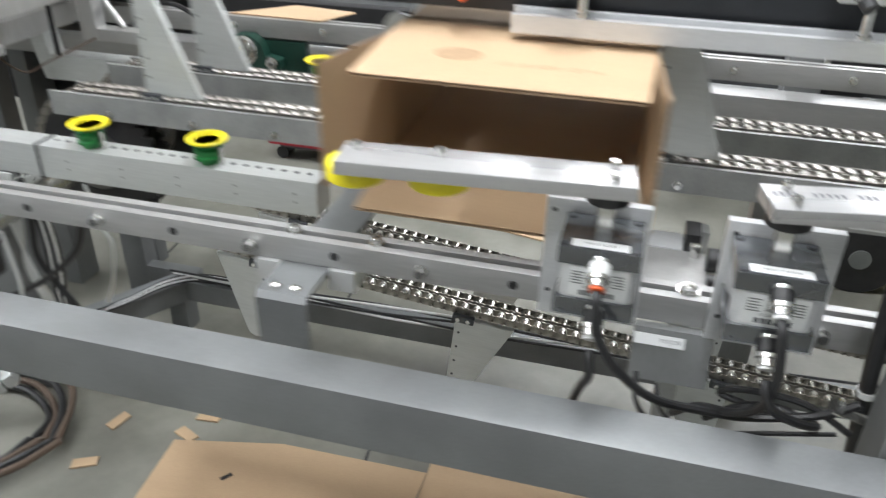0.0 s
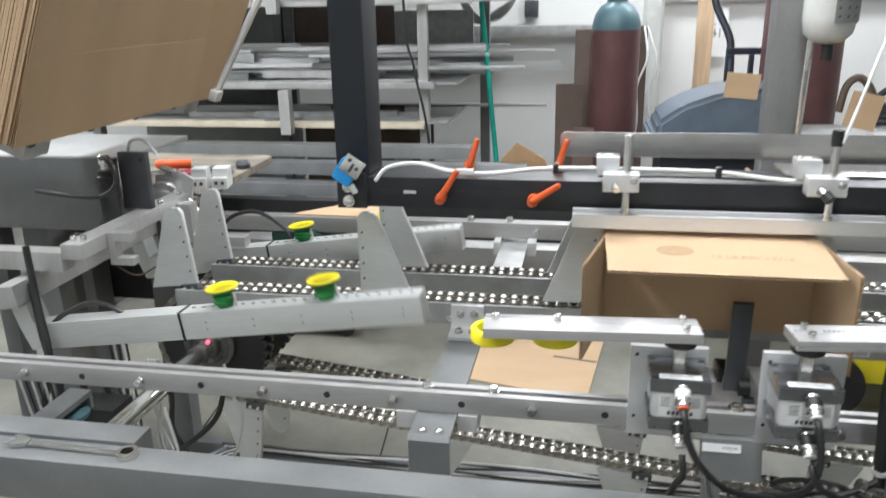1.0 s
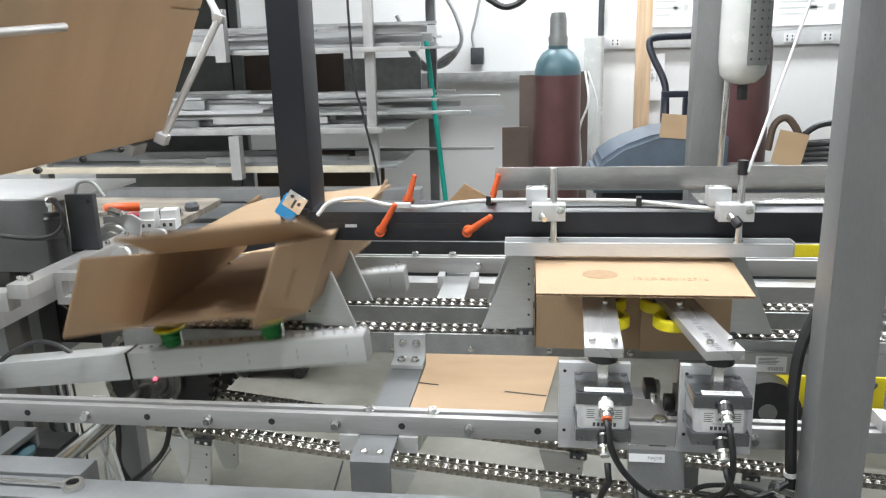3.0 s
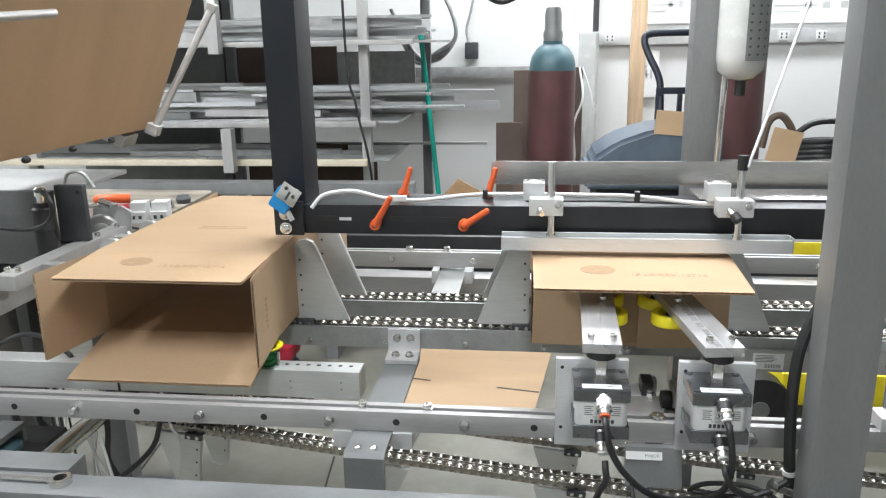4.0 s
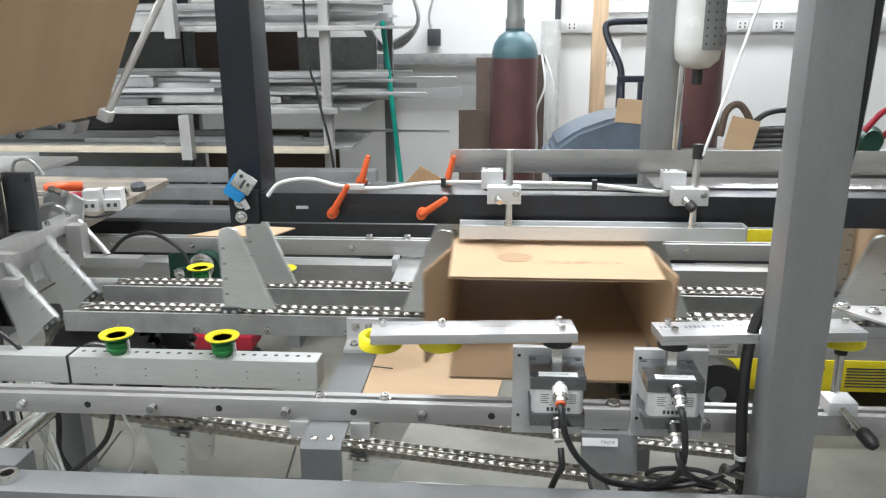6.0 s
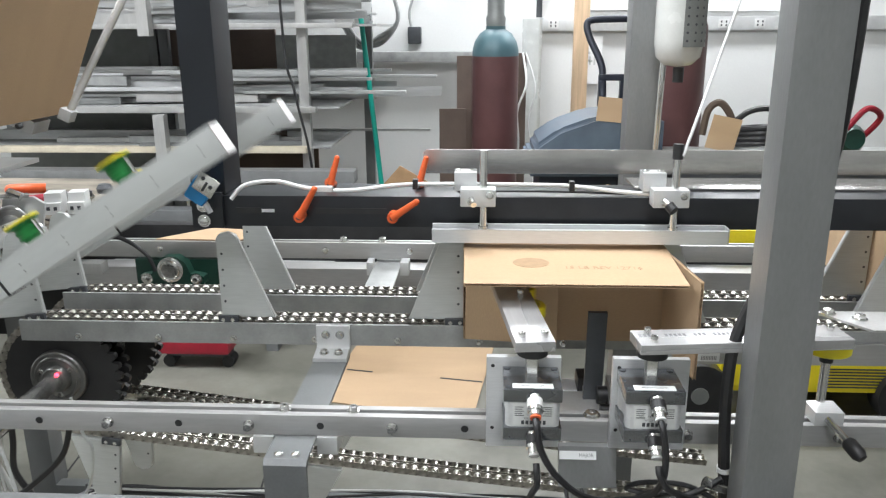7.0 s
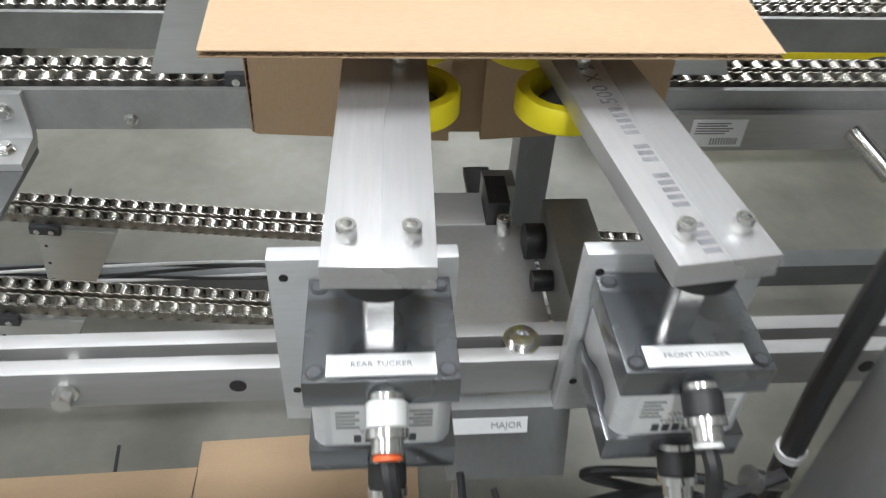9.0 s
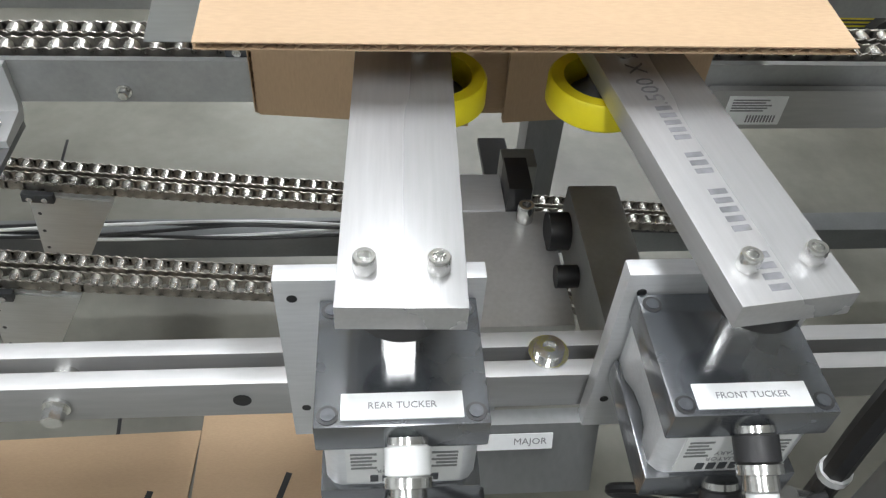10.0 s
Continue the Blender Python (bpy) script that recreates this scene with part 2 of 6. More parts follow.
# ---- the room ----
bm = bmesh.new()
box(bm, -5, 5, -3.5, 5.2, FLOOR - 0.1, FLOOR)
solid("floor", bm, CONCRETE, "worn grey-green concrete workshop floor with joints", "floor", kind="structure")
bm = bmesh.new()
box(bm, -5, 5, 4.62, 4.72, FLOOR, CEILING)
solid("wall_north", bm, WALL, "white painted workshop wall behind the racks", "wall", kind="structure")
for nm, c in (("wall_south", (-5, 5, -3.6, -3.5)), ("wall_west", (-5.1, -5, -3.5, 4.72)), ("wall_east", (5, 5.1, -3.5, 4.72))):
    bm = bmesh.new()
    box(bm, *c, FLOOR, CEILING)
    solid(nm, bm, WALL, "plain white painted workshop wall", "wall", kind="structure")
bm = bmesh.new()
box(bm, -5.1, 5.1, -3.6, 4.72, CEILING, CEILING + 0.1)
solid("ceiling", bm, CEIL, "plain white workshop ceiling", "ceiling", kind="structure")
for lx, ly in LAMPS:
    lamp = thing("ceiling_lamp", "white fluorescent strip lamp under the ceiling", "lamp", pose(lx, ly, CEILING), "ceiling lamps")
    bm = bmesh.new()
    box(bm, -0.16, 0.16, -0.63, 0.63, -0.06, 0.0, 0.004)
    part("housing", bm, WHITE, lamp)
    bm = bmesh.new()
    box(bm, -0.14, 0.14, -0.61, 0.61, -0.10, -0.0605, 0.006)
    part("diffuser", bm, TUBELIGHT, lamp, "glowing white lamp diffuser")
for lx, ly, lz in HUNG:
    lamp = thing("hanging_lamp", "white fluorescent strip lamp hung near the wall", "lamp", pose(lx, ly, lz, 0, 0, 90), "hanging lamps")
    bm = bmesh.new()
    box(bm, -0.16, 0.16, -0.63, 0.63, -0.06, 0.0, 0.004)
    part("housing", bm, WHITE, lamp)
    bm = bmesh.new()
    box(bm, -0.14, 0.14, -0.61, 0.61, -0.10, -0.0605, 0.006)
    part("diffuser", bm, TUBELIGHT, lamp, "glowing white lamp diffuser")
    for y in (-0.5, 0.5):
        bm = bmesh.new()
        rod(bm, (0, y, 0), (0, y, CEILING - lz), 0.004, n=8)
        part("hanger", bm, STEEL2, lamp)
# floor joints: sunk dark grooves
for jx, (j0, j1) in ((-0.69, (1.69, 1.93)), (-1.305, (1.66, 1.99)), (-0.425, (1.12, 1.19))):
    bm = bmesh.new()
    prism(bm, [(jx, j0), (jx + 0.006, j0), (jx - 0.1 * (j1 - j0) + 0.006, j1), (jx - 0.1 * (j1 - j0), j1)], "z", FLOOR, FLOOR + 0.0015)
    solid("floor_joint", bm, RUBBER, "dark sawn joint line in the concrete floor", "joint", kind="structure")


# ---- conveyor frame ----
frame_ = thing("conveyor_frame", "grey steel conveyor frame of bars, beams and uprights", "machine frame")
for y0, y1 in ((0.667, 0.678), (0.687, 0.698)):
    bm = bmesh.new()
    box(bm, -1.5, 1.5, y0, y1, 0.887, 0.917, 0.0012)
    bar = part("rail_bar", bm, STEEL, frame_, "flat mill-finish steel rail bar")
    if y0 < 0.67:
        front_bar = bar
for i in range(-7, 9):
    x = -0.353 + 0.194 * i
    bm = bmesh.new()
    rod(bm, (x, 0.667, 0.902), (x, 0.656, 0.902), 0.0056, n=6)
    rod(bm, (x, 0.668, 0.902), (x, 0.6648, 0.902), 0.0074)
    rod(bm, (x, 0.678, 0.902), (x, 0.687, 0.902), 0.008)
    part("bolt", bm, CHROME, front_bar, "zinc-plated bolt")
    bm = bmesh.new()
    rod(bm, (x + 0.097, 0.6668, 0.902), (x + 0.097, 0.6664, 0.902), 0.005, n=16)
    part("hole", bm, RUBBER, front_bar, "dark drilled hole")
for x in (-0.307, -0.213):
    bm = bmesh.new()
    socket_screw(bm, (x, 0.6825, 0.917), r=0.006, h=0.007)
    part("screw", bm, CHROME, frame_)
# front beam, square tube with rounded edges
bm = bmesh.new()
box(bm, -1.7, 1.6, 0.504, 0.5565, 0.799, 0.865, 0.009)
part("front_beam", bm, FRAME, frame_, "dark grey painted square tube beam")
bm = bmesh.new()
box(bm, 0.267, 0.329, 0.557, 0.609, FLOOR, 2.2, 0.008)
part("upright", bm, POSTPAINT, frame_, "grey steel square tube upright")
for x in (-1.62, 1.5):
    bm = bmesh.new()
    box(bm, x, x + 0.06, 0.508, 0.562, FLOOR, 0.7975, 0.005)
    part("leg", bm, FRAME, frame_)
# chain guide rails in the middle
for y0, lab in ((0.948, "near"), (1.092, "far")):
    bm = bmesh.new()
    prism(bm, [(y0, 0.899), (y0, 0.936), (y0 + 0.006, 0.936), (y0 + 0.006, 0.921), (y0 + 0.062, 0.921), (y0 + 0.062, 0.93), (y0 + 0.068, 0.93), (y0 + 0.068, 0.899)], "x", -0.835, 1.6)
    g = part("chain_guide", bm, PLATE, frame_, "folded grey steel chain guide rail")
    if lab == "near":
        guide = g
for x in (-0.732, -0.592, -0.462, -0.322, -0.182, -0.045, 0.095, 0.235, 0.375, 0.52):
    bm = bmesh.new()
    hex_bolt(bm, (x, 0.948, 0.909), (0, -1, 0), 0.0044, 0.007)
    part("bolt", bm, CHROME, guide)
# rear rail and its packing
for y0, y1, z0, z1 in ((1.435, 1.445, 0.905, 0.943), (1.455, 1.465, 0.905, 0.943), (1.50, 1.56, 0.80, 0.86)):
    bm = bmesh.new()
    box(bm, -1.6, 1.6, y0, y1, z0, z1, 0.0015)
    part("rear_rail", bm, STEEL, frame_, "grey steel rear rail bar")
for i in range(-7, 9):
    bm = bmesh.new()
    hex_bolt(bm, (-0.40 + 0.194 * i, 1.435, 0.925), (0, -1, 0), 0.006, 0.006)
    part("bolt", bm, CHROME, frame_)
for x in (-0.36, -0.27):
    bm = bmesh.new()
    socket_screw(bm, (x, 1.45, 0.943), r=0.008, h=0.009)
    part("screw", bm, CHROME, frame_)
# cross straps: a flat strap from the near guide to the front beam, and its twin at the rear
bm = bmesh.new()
prism(bm, [(0.602, 0.79), (0.602, 0.88), (0.608, 0.8865), (0.94, 0.8865), (0.94, 0.8815), (0.612, 0.8815), (0.607, 0.877), (0.607, 0.79)], "x", -0.318, -0.262)
strap = part("cross_strap", bm, FRAME, frame_, "dark grey folded steel cross strap")
for x in (-0.301, -0.279):
    bm = bmesh.new()
    turn(bm, [(0.006, 0), (0.0055, 0.003), (0.003, 0.005), (0.0001, 0.0055)], (x, 0.617, 0.8865))
    part("screw", bm, CHROME, strap)
for x in (-0.348, -0.261):
    bm = bmesh.new()
    box(bm, x, x + 0.028, 0.662, 0.702, 0.862, 0.8868, 0.001)
    part("spacer_block", bm, WHITE_ALU, frame_, "white aluminium spacer block")
bm = bmesh.new()
prism(bm, [(0.9475, 0.895), (0.9475, 0.936), (0.941, 0.936), (0.941, 0.902), (0.938, 0.897), (0.905, 0.8935), (0.905, 0.887), (0.942, 0.887)], "x", -0.318, -0.262)
angle_ = part("angle_bracket", bm, WHITE_ALU, frame_, "white aluminium angle bracket with four bolts")
for x in (-0.302, -0.278):
    bm = bmesh.new()
    hex_bolt(bm, (x, 0.941, 0.921), (0, -1, 0), 0.0055, 0.006)
    part("bolt", bm, CHROME, angle_)
    bm = bmesh.new()
    hex_bolt(bm, (x, 0.922, 0.8955), (0, -0.1, 1), 0.006, 0.006)
    part("bolt", bm, CHROME, angle_)
bm = bmesh.new()
box(bm, -0.285, -0.225, 1.165, 1.46, 0.892, 0.898, 0.001)
part("cross_strap", bm, PLATE, frame_)
bm = bmesh.new()
box(bm, -0.30, -0.2855, 1.39, 1.43, 0.88, 0.91, 0.001)
part("spacer_block", bm, WHITE_ALU, frame_)
bm = bmesh.new()
box(bm, -0.2245, -0.205, 1.39, 1.43, 0.88, 0.91, 0.001)
part("spacer_block", bm, WHITE_ALU, frame_)
# side tube by the shaft
bm = bmesh.new()
box(bm, -1.05, -0.69, 0.557, 0.601, 0.82, 0.868, 0.004)
part("bearing_beam", bm, FRAME, frame_, "dark grey short tube under the drive shaft")


# ---- sprockets and shaft ----
HUB = (-0.785, 0.825)
SPR = 0.105


def sprocket(y0):
    ob = thing("chain_sprocket", "black toothed double chain sprocket on its shaft", "sprocket", pose(HUB[0], y0, HUB[1]), "drive sprockets")
    for k, dy in enumerate((-0.015, 0.015)):
        bm = bmesh.new()
        n = 34
        pts = []
        for i in range(n):
            for f, r in ((0.0, SPR - 0.007), (0.28, SPR + 0.004), (0.5, SPR + 0.005), (0.72, SPR + 0.004)):
                a = 6.28318 * (i + f - 0.5) / n
                pts.append((r * math.cos(a), r * math.sin(a)))
        prism(bm, pts, "y", dy - 0.005, dy + 0.005)
        part("tooth_plate", bm, RUBBER, ob)
    bm = bmesh.new()
    turn(bm, [(0.05, 0), (0.05, 0.010), (0.0475, 0.012), (0.042, 0.012), (0.040, 0.015), (0.036, 0.015), (0.034, 0.012), (0.026, 0.012), (0.024, 0.020), (0.022, 0.022), (0.0001, 0.022)], (0, -0.0202, 0), (0, -1, 0), 32)
    part("hub", bm, HUBSTEEL, ob, "turned steel hub with ridges")
    for i in range(3):
        a = 2.09 * i + 0.6
        bm = bmesh.new()
        socket_screw(bm, (0.031 * math.cos(a), -0.0322, 0.031 * math.sin(a)), (0, -1, 0), 0.0035, 0.004)
        part("screw", bm, CHROME, ob)
    return ob


near_sprocket = sprocket(0.985)
far_sprocket = sprocket(1.13)
shaft = thing("drive_shaft", "polished steel drive shaft through the sprockets", "shaft", pose(HUB[0], 0.98, HUB[1]))
bm = bmesh.new()
rod(bm, (0, -0.378, 0), (0, 0.5, 0), 0.0155, n=24)
part("shaft", bm, CHROME, shaft)
# spot of laser light on the hub, made as a glowing disc
bm = bmesh.new()
rod(bm, (0.008, -0.0405, 0.014), (0.008, -0.0425, 0.014), 0.0035, n=10)
part("red_dot", bm, LASER_DOT, shaft, "spot of red laser light, put on as a small glowing disc")


# ---- double roller chains, link by link ----
PITCH = 0.01905


def link_mesh():
    bm = bmesh.new()
    for s in (-0.0118, 0.0118):
        rod(bm, (0, s - 0.0066, 0), (0, s + 0.0066, 0), 0.0061, n=10)
        for e in (-0.0080, 0.0080):
            y = s + e
            before = set(bm.faces)
            prism(bm, [(-0.0095, -0.0052), (-0.0035, -0.0066), (0.0, -0.0048), (0.0055, -0.0068), (0.0125, -0.0045), (0.0125, 0.0045), (0.0055, 0.0068), (0.0, 0.0048), (-0.0035, 0.0066), (-0.0095, 0.0052)], "y", y - 0.0009, y + 0.0009)
            for f in set(bm.faces) - before:
                f.material_index = 1
    me = mesh_of("chain_link", bm, CHAIN)
    me.materials.append(CHAINPLATE)
    return me


LINK = link_mesh()
ARC = math.pi * SPR
ZTOP = HUB[1] + SPR


def along(d):
    """Place on the chain's loop: d > 0 runs right along the top from the sprocket's crown, d < 0 goes back round it and right below."""
    if d >= 0:
        return Matrix.Translation((HUB[0] + d, 0, ZTOP))
    if d > -ARC:
        a = math.pi / 2 - d / SPR
        return Matrix.Translation((HUB[0] + SPR * math.cos(a), 0, HUB[1] + SPR * math.sin(a))) @ Matrix.Rotation(-(a - math.pi / 2), 4, "Y")
    e = -d - ARC
    drop = 0.125 * e - 0.015 * e * e
    return Matrix.Translation((HUB[0] + e, 0, HUB[1] - SPR - drop)) @ Matrix.Rotation(math.atan(0.125 - 0.03 * e) + math.pi, 4, "Y")


chains = []
for cy, words in ((0.985, "near"), (1.13, "far")):
    ob = thing("roller_chain", "oiled double-strand steel roller chain over its sprocket", "chain", pose(0, cy, 0), "conveyor chains")
    chains.append(ob)


# ---- timing: one index of the chains is 38 links ----
STEP = 38 * PITCH
INDEX = [(0.0, 0.535), (0.1, 0.575), (0.2, 0.62), (0.3, 0.665), (0.4, 0.705), (0.5, STEP), (0.6, STEP), (4.1, STEP)]
INDEX += [(t, STEP + s) for t, s in ((4.2, 0.003), (4.3, 0.012), (4.4, 0.022), (4.5, 0.035), (4.6, 0.05), (4.7, 0.075), (4.8, 0.115), (4.9, 0.175), (5.0, 0.24), (5.1, 0.295), (5.2, 0.345), (5.3, 0.39), (5.4, 0.43), (5.5, 0.465), (5.6, 0.5), (5.7, 0.535), (5.8, 0.575), (5.9, 0.62), (6.0, 0.665), (6.1, 0.705), (6.2, STEP), (6.3, STEP), (10.0, STEP))]
HOME = -0.64
CYCLE = 5.65


# ---- chain flights ----
def flight(mirror):
    ob = thing("chain_flight", "tapered grey steel pusher plate bolted to the chain", "pusher plate", None, "chain flights")
    s = -1 if mirror else 1
    outline = [(0, 0.012), (0, 0.15), (0.006, 0.158), (0.02, 0.161), (0.031, 0.157), (0.037, 0.149), (0.092, 0.012)]
    bm = bmesh.new()
    prism(bm, [(s * x, z) for x, z in outline], "y", -0.022, -0.012)
    bmesh.ops.bevel(bm, geom=[e for e in bm.edges if e.calc_length() > 0.02], offset=0.0015, segments=2, affect="EDGES")
    part("pusher_plate", bm, ALU_MATT, ob)
    bm = bmesh.new()
    box(bm, *sorted((s * -0.004, s * 0.03)), -0.030, -0.0225, 0.004, 0.016, 0.001)
    clip = part("attachment_clip", bm, DARKGREY, ob, "dark chain attachment clip")
    for x in (0.005, 0.021):
        bm = bmesh.new()
        rod(bm, (s * x, -0.030, 0.010), (s * x, -0.0325, 0.010), 0.0035, n=10)
        part("rivet", bm, CHROME, clip)
    for k in range(4):
        bm = bmesh.new()
        rod(bm, (s * 0.008, -0.0222, 0.04 + 0.028 * k), (s * 0.008, -0.0218, 0.04 + 0.028 * k), 0.0022, n=10)
        part("hole", bm, DARKGREY, ob)
    return ob


flights = []
first = {False: flight(False), True: flight(True)}
for k in range(-3, 2):
    for cy in (0.985, 1.13):
        for mirror in (False, True):
            ob = first[mirror] if (k, cy) == (-3, 0.985) else copy_thing(first[mirror], Matrix())
            flights.append((ob, HOME + STEP * k + (-0.156 if mirror else 0.156), cy))


# ---- cartons ----
CW, CD, CH, CF, CT = 0.153, 0.1925, 0.145, 0.14, 0.004


def board(u, v0, v1, w=1.0):
    """Corrugated board: two liners and a wavy flute between; wide 2u in x, from v0 to v1 in y, w narrows the v1 end."""
    bm = bmesh.new()
    for z0, z1 in ((0.0, 0.0007), (CT - 0.0007, CT)):
        prism(bm, [(-u, v0), (u, v0), (u * w, v1), (-u * w, v1)], "z", z0, z1)
    n = int(2 * u / 0.0019)
    lo, hi = [], []
    for i in range(n + 1):
        x = -u + 2 * u * i / n
        z = CT / 2 + (CT / 2 - 0.0006) * math.sin(i * math.pi / 2)
        lo.append(bm.verts.new((x, v0, z)))
        hi.append(bm.verts.new((x * w, v1, z)))
    for i in range(n):
        bm.faces.new((lo[i], lo[i + 1], hi[i + 1], hi[i]))
    return bm


def carton(name_label, group="cartons"):
    ob = thing("carton", name_label, "carton", None, group)
    p = {}
    for nm, u in (("bottom_panel", CW), ("top_panel", CW), ("left_panel", CH / 2), ("right_panel", CH / 2)):
        p[nm] = part(nm, board(u - 0.0008, -CD, CD), KRAFT, ob)
        for side, v in (("front", -1), ("back", 1)):
            bm = board(u - 0.0015, 0, CF * v, 0.985)
            f = part(nm.replace("panel", "flap"), bm, KRAFT, p[nm])
            f.matrix_basis = pose(0, v * CD, 0)
            p[nm.split("_")[0] + "_" + side] = f
            if nm == "top_panel" and v < 0:
                bm = bmesh.new()
                turn(bm, [(0.026, 0), (0.026, 0.0003), (0.0001, 0.0003)], (-0.055, -0.075, CT), n=28)
                part("printed_mark", bm, INK, f, "faded round printed stamp").scale = (1, 0.75, 1)
                lettering("print", "15 LB REV 12716", 0.0155, INK, f, pose(0.045, -0.075, CT + 0.0002), "faded brown printed line")
            if nm == "right_panel" and v < 0:
                for k in range(6):
                    bm = bmesh.new()
                    box(bm, -0.03 + 0.009 * k, -0.024 + 0.009 * k, -0.082, -0.07, -0.0002, 0)
                    part("printed_mark", bm, INK, f, "dark printed bar")
    for k in range(2):
        bm = bmesh.new()
        box(bm, -0.045, 0.045, -0.02 - 0.012 * k, -0.016 - 0.012 * k, CT, CT + 0.0003)
        part("printed_mark", bm, INK, p["top_panel"], "faded printed bar")
    p["thing"] = ob
    return p


def panel_poses(alpha):
    """Poses of the four panels for a fold angle of the sides: 90 is open, near 0 is flat with the top slid forward."""
    a = radians(alpha)
    c, s = CH * math.cos(a), CH * math.sin(a)
    return {
        "bottom_panel": pose(0, 0, 0),
        "top_panel": pose(c, 0, max(s - CT, CT + 0.0006)),
        "left_panel": pose(-CW + c / 2, 0, s / 2, 0, -alpha, 0) @ pose(0, 0, -CT),
        "right_panel": pose(CW + c / 2, 0, s / 2, 0, -alpha, 0),
    }


def hinge(side, degrees):
    """A flap's pose on its panel: positive lifts its edge towards the panel's own +z."""
    v = -1 if side == "front" else 1
    return pose(0, v * CD, 0, -degrees if v < 0 else degrees, 0, 0)


carton_a = carton("open brown corrugated carton with its flaps folding on the conveyor")
carton_b = carton("brown corrugated carton pulled flat from the magazine and opened")


# ---- carton magazine ----
PIVOT = (-1.06, 0.945)
PICK = 66.0
UPLIFT = 0.05


def arm_space(angle):
    return Matrix.Translation((PIVOT[0], 0, PIVOT[1])) @ Matrix.Rotation(radians(-angle), 4, "Y")


magazine = thing("carton_magazine", "inclined magazine holding a stack of flat brown cartons", "magazine", arm_space(PICK))
for y in (0.80, 1.30):
    bm = bmesh.new()
    box(bm, 0.285, 0.312, y - 0.03, y + 0.03, 0.012, 0.5, 0.002)
    part("stack_rest", bm, STEEL, magazine, "grey steel ledge under the stack")
for y in (0.77, 0.92, 1.06, 1.2):
    bm = bmesh.new()
    turn(bm, [(0.004, -0.008), (0.006, -0.004), (0.006, 0.004), (0.004, 0.008)], (0.317, y, 0.005), (0, 1, 0), 12)
    part("finger", bm, RUBBER, magazine, "small black retaining finger")
bm = bmesh.new()
rod(bm, (0.33, 1.35, -0.01), (0.62, 1.44, -0.015), 0.008)
rod(bm, (0.62, 1.44, -0.015), (0.66, 1.48, 0.05), 0.008)
part("guide_rod", bm, STEEL2, magazine, "slim steel guide rod with clamp")
bm = bmesh.new()
box(bm, 0.318, 0.342, 1.335, 1.362, -0.022, 0.004, 0.002)
part("rod_clamp", bm, WHITE_ALU, magazine)
bm = bmesh.new()
box(bm, 0.61, 0.628, 1.43, 1.452, -0.026, -0.004, 0.002)
part("rod_clamp", bm, WHITE_ALU, magazine)
bm = bmesh.new()
rod(bm, (0.56, 0.55, -0.012), (0.585, 0.86, -0.014), 0.007)
part("guide_rod", bm, STEEL2, magazine, "slim steel guide rod")
for k in range(26):
    flat = thing("flat_carton", "flat brown corrugated carton in the magazine stack", "carton", arm_space(PICK) @ pose(0.42 + UPLIFT + random.uniform(-0.004, 0.004), 1.057 + random.uniform(-0.004, 0.004), 0.0125 + 0.0095 * k), "flat carton stack")
    bm = bmesh.new()
    e = CD + CF
    prism(bm, [(-CW, -e), (CW - 0.003, -e), (CW - 0.003, -CD), (CW + 0.003, -CD), (CW + 0.003, -e), (CW + CH, -e), (CW + CH, e), (CW + 0.003, e), (CW + 0.003, CD), (CW - 0.003, CD), (CW - 0.003, e), (-CW, e)], "z", 0, CT)
    part("lower_sheet", bm, KRAFT, flat)
    bm = bmesh.new()
    box(bm, -CW, CW + CH, -CD - CF, CD + CF, CT + 0.0006, 2 * CT + 0.0006)
    part("upper_sheet", bm, KRAFT, flat)


